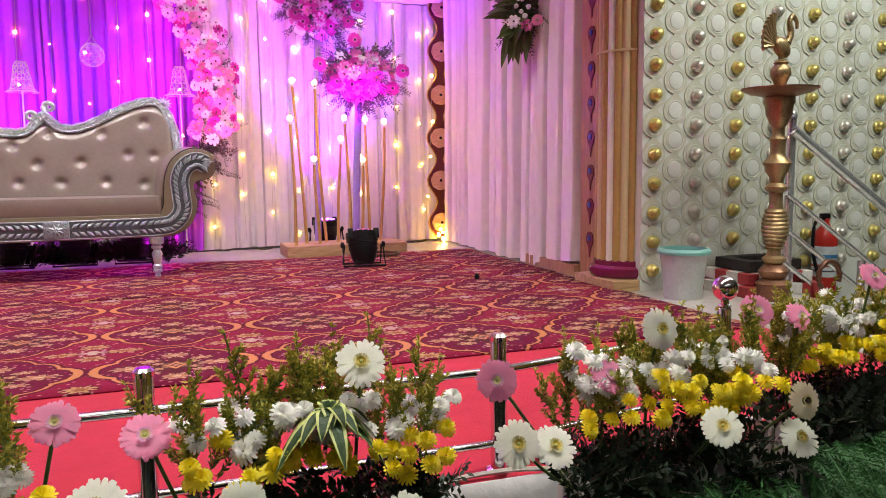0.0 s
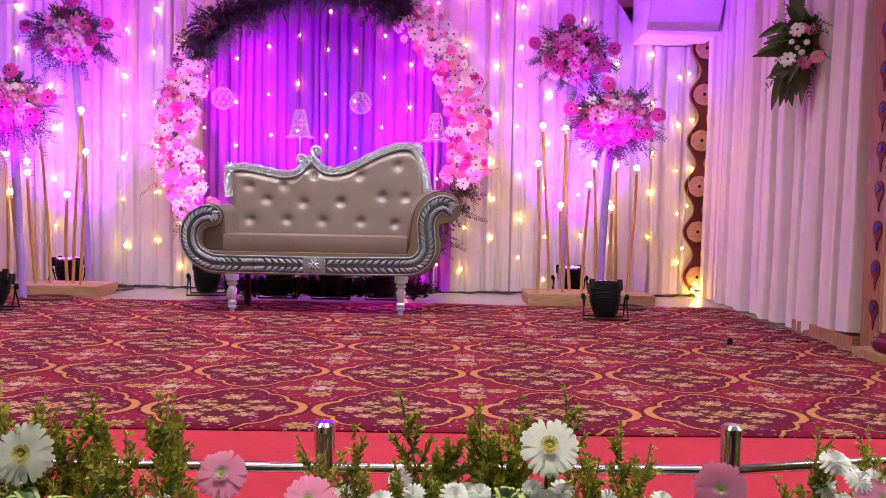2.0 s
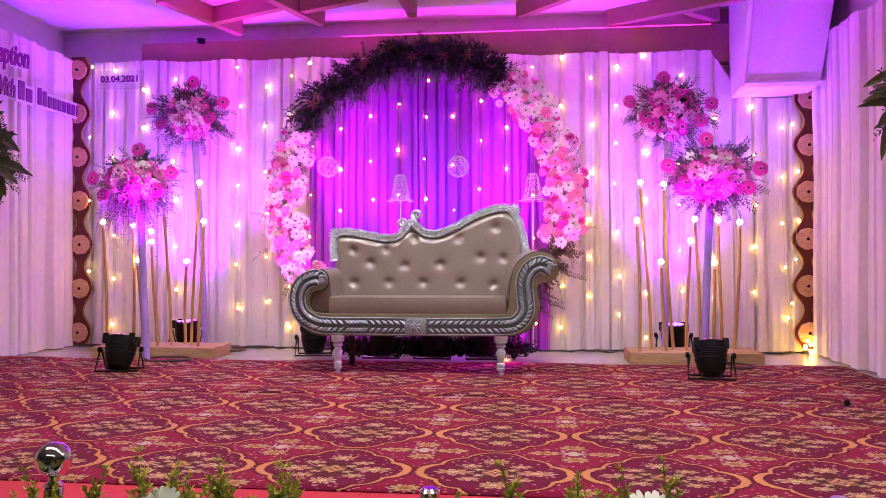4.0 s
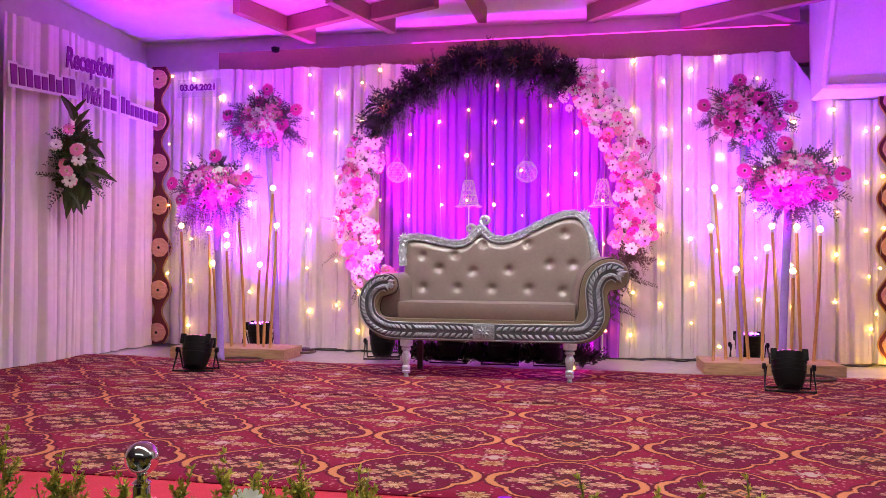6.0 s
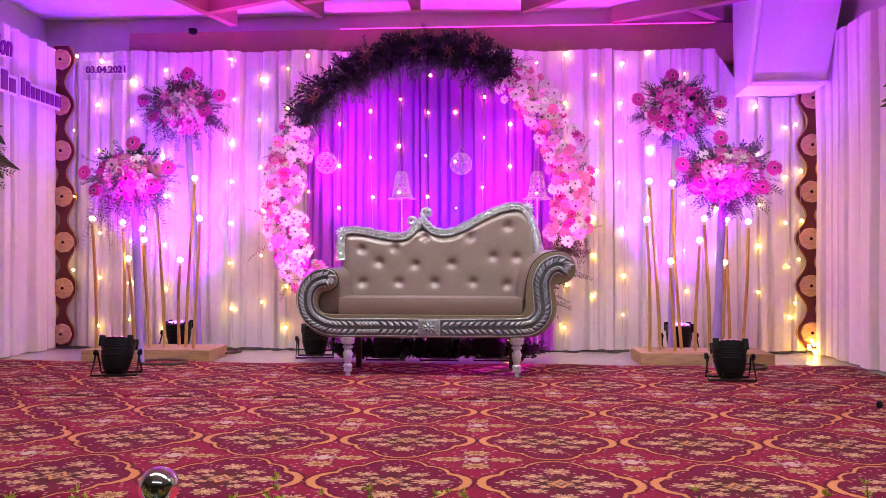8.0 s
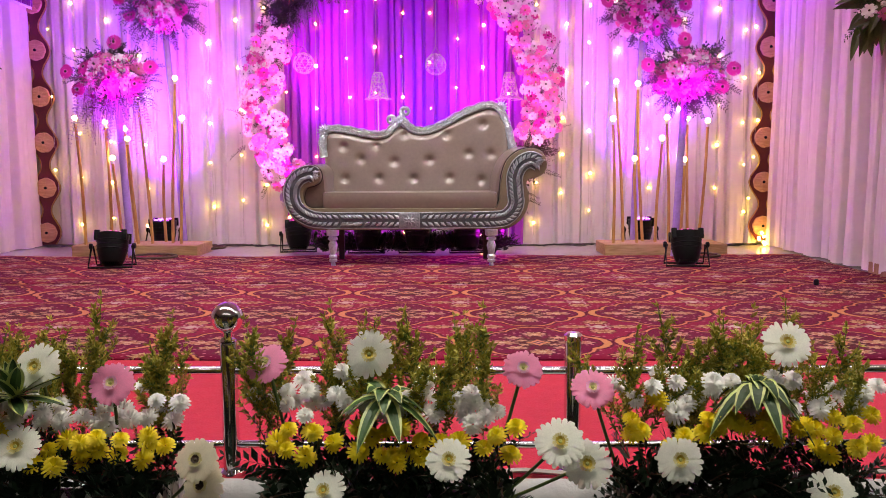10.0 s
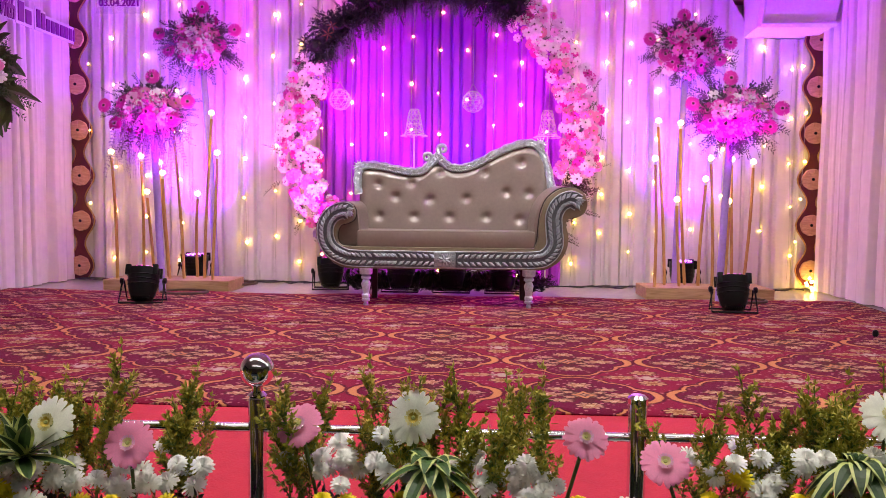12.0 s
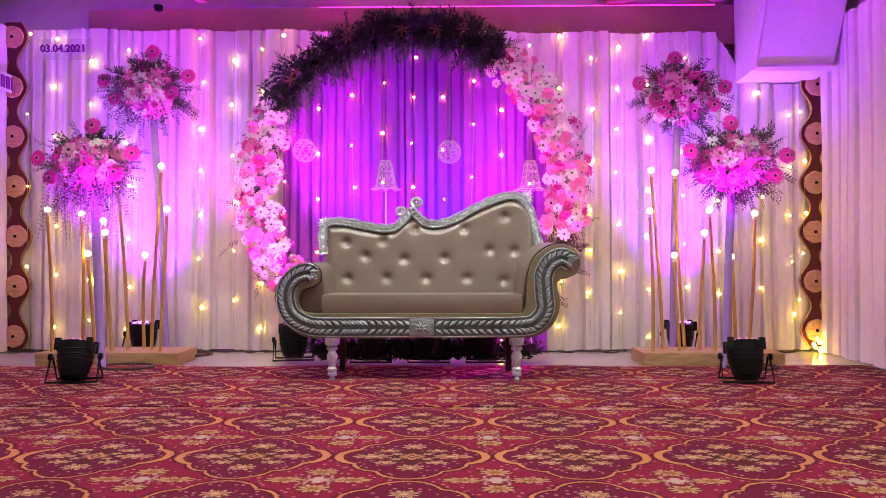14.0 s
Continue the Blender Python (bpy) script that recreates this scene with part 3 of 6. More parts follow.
heap = thing("light_heap", "bunched end of a glowing yellow light string on the floor", "string lights", (3.0, -0.2, 0))
for k in range(9):
    again("bulb", BULBMESH, heap, Matrix.Translation((rng.uniform(-0.07, 0.07), rng.uniform(-0.05, 0.05), 0.008 + rng.uniform(0, 0.1))) @ Matrix.Scale(1.2, 4))


# ---- flowers ----
def petal_ring(v, f, mi, count, r0, r1, lift, width, z, mat_i, phase=0.0, droop=0.0, rand=None):
    for k in range(count):
        a = math.tau * (k + phase) / count + (rand.uniform(-0.06, 0.06) if rand else 0)
        rr = r1 * (rand.uniform(0.92, 1.05) if rand else 1)
        ca, sa = math.cos(a), math.sin(a)
        b = len(v)
        for t, w in ((0, 0.35), (0.45, 0.9), (0.88, 0.95), (1.0, 0.5)):
            r = r0 + (rr - r0) * t
            zz = z + lift * t - droop * t * t
            for sgn in (-1, 1):
                ww = width * w * 0.5 * sgn
                v.append((r * ca - ww * sa, r * sa + ww * ca, zz))
        for q in range(3):
            f.append((b + 2 * q, b + 2 * q + 1, b + 2 * q + 3, b + 2 * q + 2)), mi.append(mat_i)


def flower_mesh(name, kind, mats, r=0.048, seed=0):
    rd = random.Random(seed)
    v, f, mi = [], [], []
    if kind == "gerbera":
        petal_ring(v, f, mi, 24, 0.008, r, 0.004, 0.0096, 0.0, 0, 0, 0.006, rd)
        petal_ring(v, f, mi, 21, 0.008, r * 0.96, 0.007, 0.0082, 0.0015, 0, 0.5, 0.006, rd)
        petal_ring(v, f, mi, 22, 0.004, r * 0.33, 0.005, 0.0034, 0.006, 1, 0.2, 0.0, rd)
        petal_ring(v, f, mi, 16, 0.002, r * 0.2, 0.005, 0.003, 0.0075, 2, 0.6, 0.0, rd)
        cr, ci = 0.004, 3
    elif kind == "daisy":
        petal_ring(v, f, mi, 8, 0.004, r, 0.012, r * 0.52, 0.0, 0, 0, 0.012, rd)
        petal_ring(v, f, mi, 7, 0.004, r * 0.78, 0.02, r * 0.42, 0.003, 0, 0.5, 0.004, rd)
        cr, ci = r * 0.15, 1
    else:
        for q in range(7):
            t = q / 6
            petal_ring(v, f, mi, 16 - 2 * q, 0.002, r * (1 - 0.7 * t) * rd.uniform(0.93, 1.05), 0.016 * t, 0.0052 - 0.001 * t, 0.004 * t, 0, q * 0.37, 0.003 * (1 - t), rd)
        cr, ci = 0.0, 0
    if cr:
        b, n = len(v), 10
        for rr, zz in ((cr, 0.006), (cr * 0.8, 0.011), (cr * 0.35, 0.0105)):
            for k in range(n):
                v.append((rr * math.cos(k * math.tau / n), rr * math.sin(k * math.tau / n), zz))
        for q in range(2):
            for k in range(n):
                f.append((b + q * n + k, b + q * n + (k + 1) % n, b + (q + 1) * n + (k + 1) % n, b + (q + 1) * n + k)), mi.append(ci)
        f.append(tuple(b + 2 * n + k for k in range(n))), mi.append(ci)
    me = bpy.data.meshes.new(name)
    me.from_pydata(v, [], f)
    for m in mats:
        me.materials.append(m)
    me.polygons.foreach_set("material_index", mi)
    me.polygons.foreach_set("use_smooth", [kind != "mum"] * len(f))
    return me


def petal(name, c, rand=0.12, trans=0.32):
    return mat(name, c, 0.6, vary=0.1, scale=40, rand=rand, trans=trans)


P_WHITE, P_CREAM = petal("white_petal", (0.9, 0.9, 0.84), 0.05, 0.18), petal("cream_petal", (0.74, 0.68, 0.5), 0.08)
# pink, rose and blush petals also hold the uplights' magenta in their colour
P_PINK, P_ROSE = petal("pink_petal", (0.86, 0.24, 0.55), 0.12, 0.2), petal("rose_petal", (0.68, 0.05, 0.36), 0.2)
P_PALE, P_LILAC, P_YELLOW = petal("blush_petal", (0.8, 0.45, 0.67)), petal("lilac_petal", (0.5, 0.36, 0.7)), petal("yellow_petal", (0.88, 0.74, 0.02), 0.08, 0.15)
P_GERB, P_GERB_PINK = petal("ivory_petal", (0.86, 0.88, 0.76), 0.05, 0.25), petal("rose_pink_petal", (0.85, 0.3, 0.48), 0.1, 0.25)
P_EYE = petal("pale_yellow_petal", (0.68, 0.62, 0.3), 0.1)
P_MUM = petal("snow_petal", (0.93, 0.93, 0.88), 0.04, 0.12)
HEART_DARK, HEART_YEL, HEART_GRN = mat("brown_heart", (0.05, 0.03, 0.015), 0.8, bump=0.4), mat("yellow_heart", (0.55, 0.4, 0.05), 0.8, bump=0.4), mat("green_heart", (0.4, 0.42, 0.12), 0.8, bump=0.4)
LEAF = mat("leaf_green", (0.035, 0.085, 0.018), 0.5, vary=0.35, scale=20, rand=0.3, trans=0.15)
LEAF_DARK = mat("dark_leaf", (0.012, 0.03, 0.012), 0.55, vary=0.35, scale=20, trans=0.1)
FERN = mat("fern_green", (0.045, 0.16, 0.04), 0.6, vary=0.35, scale=20, trans=0.15)
SPRAY = mat("goldenrod_green", (0.15, 0.23, 0.035), 0.6, vary=0.4, scale=30, trans=0.15)
SPRAYTIP = mat("goldenrod_tip", (0.42, 0.4, 0.05), 0.6, vary=0.4, scale=30, trans=0.15)
VARIEG = mat("pale_leaf_edge", (0.45, 0.5, 0.16), 0.45, vary=0.2, scale=20)
STEM = mat("flower_stem", (0.1, 0.16, 0.04), 0.5, vary=0.2, scale=30)
# dark foliage; its purple includes the violet thrown by the uplights
SILKFERN = mat("silk_fern", (0.062, 0.05, 0.08), 0.7, vary=0.5, scale=12, trans=0.1)
TWIG = mat("brown_twig", (0.09, 0.05, 0.035), 0.7, vary=0.3, scale=20)

D_WHITE = [flower_mesh("daisy_white", "daisy", (P_WHITE, HEART_DARK), 0.05, s) for s in (1, 2)]
D_PINK = [flower_mesh("daisy_pink", "daisy", (P_PINK, HEART_YEL), 0.05, s) for s in (3, 4)]
D_PALE = [flower_mesh("daisy_blush", "daisy", (P_PALE, HEART_DARK), 0.048, s) for s in (5, 6)]
D_ROSE = [flower_mesh("daisy_rose", "daisy", (P_ROSE, HEART_DARK), 0.046, s) for s in (7, 8)]
D_LILAC = [flower_mesh("daisy_lilac", "daisy", (P_LILAC, HEART_YEL), 0.045, 9)]
G_WHITE = [flower_mesh("gerbera_white", "gerbera", (P_GERB, P_EYE, HEART_YEL, HEART_GRN), 0.045, s) for s in (1, 2, 3)]
G_CREAM = [flower_mesh("gerbera_cream", "gerbera", (P_CREAM, P_EYE, HEART_DARK, HEART_DARK), 0.042, s) for s in (1, 2)]
G_PINK = [flower_mesh("gerbera_pink", "gerbera", (P_GERB_PINK, P_PALE, P_EYE, HEART_GRN), 0.043, s) for s in (4, 5)]
G_ROSE = [flower_mesh("gerbera_rose", "gerbera", (P_ROSE, P_PINK, HEART_DARK, HEART_DARK), 0.05, s) for s in (6, 7)]
M_WHITE = [flower_mesh("mum_white", "mum", (P_MUM,), 0.024, s) for s in (1, 2, 3)]
M_YELLOW = [flower_mesh("mum_yellow", "mum", (P_YELLOW,), 0.0235, s) for s in (4, 5, 6)]


def bloom(name, meshes, parent, p, n, s=1.0, r=rng):
    o = new(name, r.choice(meshes))
    o.parent = parent
    o.matrix_basis = facing(p, n, r.uniform(0, 6.28), s)
    return o


def sprigs(name, rootlist, material, parent, r, leaf=0.02, per=14, width=0.25, label="", twig=TWIG):
    """Feathery sprays: each runs from a root along a direction, with thin leaflets on both sides."""
    v, f, mi = [], [], []
    for root, d, length in rootlist:
        d = Vector(d).normalized()
        side = d.cross(Vector((r.uniform(-1, 1), r.uniform(-1, 1), r.uniform(-1, 1)))).normalized()
        up = side.cross(d)
        bend = r.uniform(-0.25, 0.25)
        last = None
        for k in range(per + 1):
            t = k / per
            c = Vector(root) + d * length * t + side * bend * length * t * t - Vector((0, 0, 0.12 * length * t * t))
            if last is not None:
                b = len(v)
                w = 0.0022 * (1.2 - t)
                v.extend([last - up * w, last + up * w, c + up * w, c - up * w])
                f.append((b, b + 1, b + 2, b + 3)), mi.append(1)
            last = c
            for sg in (-1, 1):
                ang = r.uniform(-0.5, 0.5)
                ax = (d * r.uniform(0.5, 1.0) + side * sg * math.cos(ang) + up * math.sin(ang)).normalized()
                ln = leaf * r.uniform(0.7, 1.3) * (1.1 - 0.5 * t)
                nrm = ax.cross(up).normalized() * ln * width * 0.5
                b = len(v)
                v.extend([c, c + ax * ln * 0.5 + nrm, c + ax * ln, c + ax * ln * 0.5 - nrm])
                f.append((b, b + 1, b + 2, b + 3)), mi.append(0)
    me = bpy.data.meshes.new(name)
    me.from_pydata([tuple(q) for q in v], [], f)
    ob = finish(name, me, [material, twig], parent, label)
    me.polygons.foreach_set("material_index", mi)
    return ob


# ---- flower arch ----
AX, AY, AZ, AR = -0.12, -0.33, 1.27, 1.18
arch = thing("flower_arch", "round arch of pink and white flowers with dark feathery foliage", "flower arch", (AX, AY, AZ))
part("hoop", tube(bmesh.new(), [(AR * math.cos(radians(a)), 0.0, AR * math.sin(radians(a))) for a in range(-80, 262, 4)], 0.02, 8), mat("hoop_metal", (0.35, 0.33, 0.34), 0.5, 0.6), arch)
r = random.Random(5)


def ring_point(deg, off, out):
    a = radians(deg)
    return Vector(((AR + off) * math.cos(a), out, (AR + off) * math.sin(a)))


roots = []
for k in range(950):
    deg = r.uniform(56, 150)
    off = r.gauss(0, 0.07)
    p = ring_point(deg, off * 0.8, -0.02 - 0.1 * r.random())
    a = radians(deg)
    o = r.uniform(-0.6, 1.0)
    roots.append((p, (math.cos(a) * o + r.uniform(-0.7, 0.7), r.uniform(-1.0, -0.1), math.sin(a) * o + r.uniform(-0.9, 0.5)), r.uniform(0.08, 0.16)))
sprigs("fern_crown", roots, SILKFERN, arch, r, 0.048, 10, 0.27, "dark purple feathery foliage over the top, tinted with uplight violet")
# uplight violet is put into the colour of these hanging fronds
roots = [(ring_point(r.uniform(60, 150), r.uniform(-0.12, 0.0), -0.08 - 0.06 * r.random()), (r.uniform(-0.2, 0.2), -0.25, -1), r.uniform(0.1, 0.22)) for k in range(220)]
sprigs("trailing_fronds", roots, mat("violet_lit_frond", (0.3, 0.2, 0.45), 0.7, vary=0.4, scale=15, trans=0.2), arch, r, 0.025, 12, 0.25, "hanging fronds under the crown, uplight violet put into their colour")
roots = [(ring_point(r.uniform(-48, -16), r.gauss(0, 0.06), -0.03), (r.uniform(-1, 1), r.uniform(-1, 0), r.uniform(-1, 0.6)), r.uniform(0.1, 0.18)) for k in range(150)]
sprigs("lower_foliage", roots, mat("olive_frond", (0.07, 0.06, 0.03), 0.7, vary=0.4, scale=15), arch, r, 0.035, 10, 0.3, "dark olive foliage at the arch's foot")
roots = [(ring_point(r.choice((r.uniform(-18, 57), r.uniform(153, 222))), r.gauss(0, 0.09), 0.0), (r.uniform(-1, 1), r.uniform(-1, 0), r.uniform(-1, 1)), r.uniform(0.08, 0.2)) for k in range(170)]
sprigs("leaf_filling", roots, mat("grey_green_frond", (0.12, 0.14, 0.08), 0.7, vary=0.4, scale=15), arch, r, 0.03, 8, 0.3, "grey-green leaves between the flowers")
for lo_, hi_, count, sets in ((-18, 57, 150, (D_PALE, D_PINK, D_WHITE, D_ROSE, D_PALE, D_WHITE, G_PINK)), (149, 224, 158, (D_WHITE, D_PALE, D_WHITE, D_WHITE, D_PINK, D_WHITE, D_PINK, D_LILAC, D_ROSE))):
    for k in range(count):
        deg = lo_ + (hi_ - lo_) * (k + r.random()) / count
        u = r.uniform(-1, 1)
        off = u * 0.165
        out = -0.03 - 0.13 * math.sqrt(max(0, 1 - u * u)) * r.uniform(0.5, 1)
        a = radians(deg)
        n = Vector((math.cos(a) * u * 0.8 + r.uniform(-0.35, 0.35), -0.9, math.sin(a) * u * 0.8 + r.uniform(-0.35, 0.35)))
        bloom("blossom", r.choice(sets), arch, ring_point(deg, off, out), n, r.uniform(0.72, 1.15), r)
LILY = mat("copper_lily", (0.3, 0.08, 0.08), 0.5, vary=0.3, scale=30)
lv, lf = [], []
for q in range(6):
    a = q * math.tau / 6
    b = len(lv)
    for t, w in ((0, 0.1), (0.5, 1), (1, 0.05)):
        for sg in (-1, 1):
            lv.append((t * 0.085 * math.cos(a) - sg * 0.009 * w * math.sin(a), t * 0.085 * math.sin(a) + sg * 0.009 * w * math.cos(a), 0.03 * t - 0.05 * t * t))
    lf.extend([(b, b + 1, b + 3, b + 2), (b + 2, b + 3, b + 5, b + 4)])
lily = None
for k in range(7):
    m = facing(ring_point(r.uniform(68, 140), r.uniform(-0.02, 0.08), -0.2), (r.uniform(-0.5, 0.5), -1, r.uniform(-0.2, 0.5)), r.uniform(0, 6), 0.7)
    if lily is None:
        lily = raw("silk_lily", lv, lf, LILY, arch, "copper-pink silk lily")
        lily.matrix_basis = m
    else:
        again("silk_lily", lily, arch, m, "copper-pink silk lily")


# ---- hanging wire lamps inside the arch ----
def wire_ball(x, z, drop):
    b = thing("hanging_ball", "white wire-lace ball hanging inside the arch", "ornament", (x, -0.22, z), "hanging ornaments")
    bm = bmesh.new()
    bmesh.ops.create_icosphere(bm, subdivisions=2, radius=0.092)
    for vv in bm.verts:
        vv.co *= 1 + 0.06 * noise.noise(vv.co * 30)
    bmesh.ops.wireframe(bm, faces=bm.faces[:], thickness=0.0048, use_even_offset=True, use_replace=True)
    part("lace_shell", bm, LACE, b)
    bm = bmesh.new()
    for sx in (-0.05, 0.05):
        tube(bm, [(sx, 0, 0.065), (0, 0, 0.15)], 0.0018, 4)
    tube(bm, [(0, 0, 0.15), (0, 0, drop)], 0.0018, 4)
    part("cord", bm, WIRE_CLEAR, b)


def wire_bell(x, z):
    b = thing("wire_bell_shade", "white wire-lace bell shade on a thin stem", "ornament", (x, -0.22, z), "hanging ornaments")
    bm = bmesh.new()
    lathe(bm, [(0.035, 0.125), (0.05, 0.09), (0.058, 0.045), (0.066, 0.0), (0.075, -0.05), (0.085, -0.08), (0.115, -0.1)], 9)
    bmesh.ops.triangulate(bm, faces=bm.faces[:])
    for vv in bm.verts:
        vv.co += Vector((noise.noise(vv.co * 40), noise.noise(vv.co * 41 + Vector((5, 0, 0))), 0)) * 0.006
    bmesh.ops.wireframe(bm, faces=bm.faces[:], thickness=0.0048, use_even_offset=True, use_replace=True)
    part("lace_shell", bm, LACE, b)
    part("stem", tube(bmesh.new(), [(0, 0, -z), (0, 0, -0.09)], 0.006, 6), WHITEPAINT, b)
    part("fringe", tube(bmesh.new(), [(0.115 * math.cos(a / 10 * math.tau), 0.115 * math.sin(a / 10 * math.tau), -0.1) for a in range(11)], 0.004, 5), LACE, b)


wire_ball(0.16, 1.56, 0.8)
wire_ball(-0.97, 1.575, 0.45)
wire_bell(-0.335, 1.37)
wire_bell(0.79, 1.365)


# ---- the sofa ----
sofa = thing("sofa", "champagne buttoned leatherette sofa with carved silver scroll frame", "sofa", (0.0139, -0.1865, 0.0211))
sofa.scale = (0.972, 0.972, 0.972)
FY = -1.52
left_arm = [(-0.64, 0.395), (-0.735, 0.405), (-0.765, 0.46), (-0.745, 0.535), (-0.69, 0.556), (-0.65, 0.58), (-0.636, 0.625), (-0.652, 0.668), (-0.7, 0.697),
            (-0.775, 0.69), (-0.85, 0.645), (-0.9, 0.56), (-0.906, 0.47), (-0.875, 0.38), (-0.82, 0.31), (-0.74, 0.258), (-0.66, 0.242)]
right_arm = [(0.62, 0.247), (0.7, 0.262), (0.78, 0.315), (0.825, 0.4), (0.832, 0.48), (0.815, 0.56), (0.83, 0.6), (0.88, 0.612), (0.935, 0.64), (0.958, 0.7), (0.94, 0.765), (0.89, 0.806),
             (0.82, 0.815), (0.745, 0.79), (0.68, 0.73), (0.645, 0.64), (0.632, 0.54), (0.625, 0.45), (0.6, 0.395)]
# front frame: two scrolls joined by the rail
outline = [(p.x, p.z) for p in spline([(x, 0, z) for x, z in left_arm], 5)] + [(p.x, p.z) for p in spline([(x, 0, z) for x, z in right_arm], 5)]
part("front_frame", prism(bmesh.new(), outline, FY, FY + 0.07, 0.008), LEATHER_RIM, sofa, "champagne rim of the front frame", smooth=35)


def inset(poly, k):
    c = sum((Vector((x, z)) for x, z in poly), Vector((0, 0))) / len(poly)
    return [tuple(c + (Vector(q) - c) * k) for q in poly]


for arm, name in ((left_arm, "armrest"), (right_arm, "armrest")):
    body = inset([(p.x, p.z) for p in spline([(x, 0, z) for x, z in arm], 4)], 0.985)
    part(name, prism(bmesh.new(), body, FY + 0.068, -0.98, 0.015), LEATHER, sofa, smooth=40)
# padded inner arms, drawn together towards the back
for outer, pull in (((((-0.6, 0.4), (-0.612, 0.5), (-0.62, 0.6), (-0.64, 0.665), (-0.69, 0.7), (-0.76, 0.695), (-0.825, 0.645), (-0.86, 0.56), (-0.85, 0.45), (-0.78, 0.4))), 0.055),
                    ((((0.585, 0.4), (0.603, 0.5), (0.615, 0.6), (0.64, 0.68), (0.69, 0.755), (0.755, 0.805), (0.83, 0.822), (0.89, 0.805), (0.915, 0.75), (0.86, 0.66), (0.8, 0.52), (0.79, 0.4))), -0.055)):
    rows = []
    bm = bmesh.new()
    curve = spline([(x, 0, z) for x, z in outer], 4, True)
    cx = sum(p.x for p in curve) / len(curve)
    cz = sum(p.z for p in curve) / len(curve)
    for t, k in ((0.0, 0.93), (0.04, 0.985), (0.12, 1.0), (0.5, 1.012), (0.9, 1.0), (1.0, 0.96)):
        y = FY + 0.085 + (-1.12 - FY - 0.085) * t
        rows.append([bm.verts.new((cx + (p.x - cx) * k + pull * t, y, cz + (p.z - cz) * k + 0.012 * t + 0.004 * noise.noise((p.x * 9, t * 6, p.z * 9)))) for p in curve])
    for ra, rb_ in zip(rows, rows[1:]):
        for q in range(len(curve)):
            bm.faces.new((ra[q], ra[(q + 1) % len(curve)], rb_[(q + 1) % len(curve)], rb_[q]))
    bm.faces.new(rows[0][::-1]), bm.faces.new(rows[-1])
    part("arm_pad", bm, LEATHER, sofa, "padded champagne inner arm", smooth=50)
# carved leaves along the scrolls and the rail
spine = spline([(x, 0, z) for x, z in ((-0.672, 0.625), (-0.715, 0.645), (-0.79, 0.615), (-0.836, 0.545), (-0.838, 0.455), (-0.8, 0.38), (-0.72, 0.33), (-0.62, 0.313), (-0.3, 0.312), (0.0, 0.31), (0.3, 0.312),
                                            (0.6, 0.317), (0.69, 0.345), (0.74, 0.42), (0.735, 0.52), (0.732, 0.62), (0.77, 0.7), (0.84, 0.735), (0.9, 0.71))], 14)
bm = bmesh.new()


def leaf_blob(bm, c, ang, ln, w, y, h):
    """A small raised carved leaf."""
    d, s = Vector((math.cos(ang), 0, math.sin(ang))), Vector((-math.sin(ang), 0, math.cos(ang)))
    c = Vector((c[0], y, c[1]))
    tip, tail = bm.verts.new(c + d * ln), bm.verts.new(c - d * ln * 0.3)
    a, b = bm.verts.new(c + s * w + d * ln * 0.25), bm.verts.new(c - s * w + d * ln * 0.25)
    top = bm.verts.new(c + Vector((0, -h, 0)) + d * ln * 0.25)
    for q in ((tip, a, top), (a, tail, top), (tail, b, top), (b, tip, top)):
        bm.faces.new(q)


# flat ground strip; shade between the leaves is put into its colour
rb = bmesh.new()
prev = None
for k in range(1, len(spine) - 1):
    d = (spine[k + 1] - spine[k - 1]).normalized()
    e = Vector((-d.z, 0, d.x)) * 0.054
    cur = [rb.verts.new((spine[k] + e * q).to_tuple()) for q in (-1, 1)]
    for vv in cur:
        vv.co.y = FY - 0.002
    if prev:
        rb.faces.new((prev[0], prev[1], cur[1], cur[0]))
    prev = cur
part("crevice_strip", rb, CREVICE_SHADE, sofa, "dark silver ground, shade between the carved leaves in its colour")
total = 0.0
for k in range(1, len(spine)):
    total += (spine[k] - spine[k - 1]).length
    if total < 0.024:
        continue
    total = 0.0
    d = (spine[k] - spine[k - 1]).normalized()
    ang = math.atan2(d.z, d.x)
    if abs(spine[k].x + 0.01) < 0.075:
        continue
    sgn = 1 if spine[k].x < -0.01 else -1
    for sd in (-1, 1):
        nrm = Vector((-d.z, 0, d.x)) * sd * 0.018
        base = ang if sgn < 0 else ang + math.pi
        leaf_blob(bm, (spine[k].x + nrm.x, spine[k].z + nrm.z), base + sd * (0.6 if sgn < 0 else -0.6), 0.044, 0.0125, FY - 0.003, 0.022)
tagged(part("leaf_carving", bm, SILVER, sofa, "carved silver leaf border"), kind="stuff")
bm = bmesh.new()
for off in (-0.056, 0.056):
    pts = []
    for k in range(1, len(spine) - 1, 2):
        d = (spine[k + 1] - spine[k - 1]).normalized()
        pts.append((spine[k].x - d.z * off, FY - 0.002, spine[k].z + d.x * off))
    tube(bm, pts, 0.004, 5)
part("silver_bead", bm, SILVER, sofa, "thin silver beading", smooth=True)
for a in (left_arm, right_arm):
    part("piping", tube(bmesh.new(), [(p.x, FY + 0.072, p.z) for p in spline([(x, 0, z) for x, z in inset(a, 1.012)], 5)], 0.006, 5), BLACKLINE, sofa, "dark piping behind the frame")
for cx, cz, s in ((-0.672, 0.625, 1), (0.9, 0.715, -1)):
    bm = bmesh.new()
    for k in range(9):
        leaf_blob(bm, (cx, cz), k * math.tau / 9, 0.032, 0.01, FY - 0.001, 0.013)
    part("scroll_rosette", bm, SILVER, sofa, "carved silver scroll end")
bm = box(bmesh.new(), -0.085, 0.063, FY - 0.012, FY + 0.01, 0.258, 0.362, 0.006)
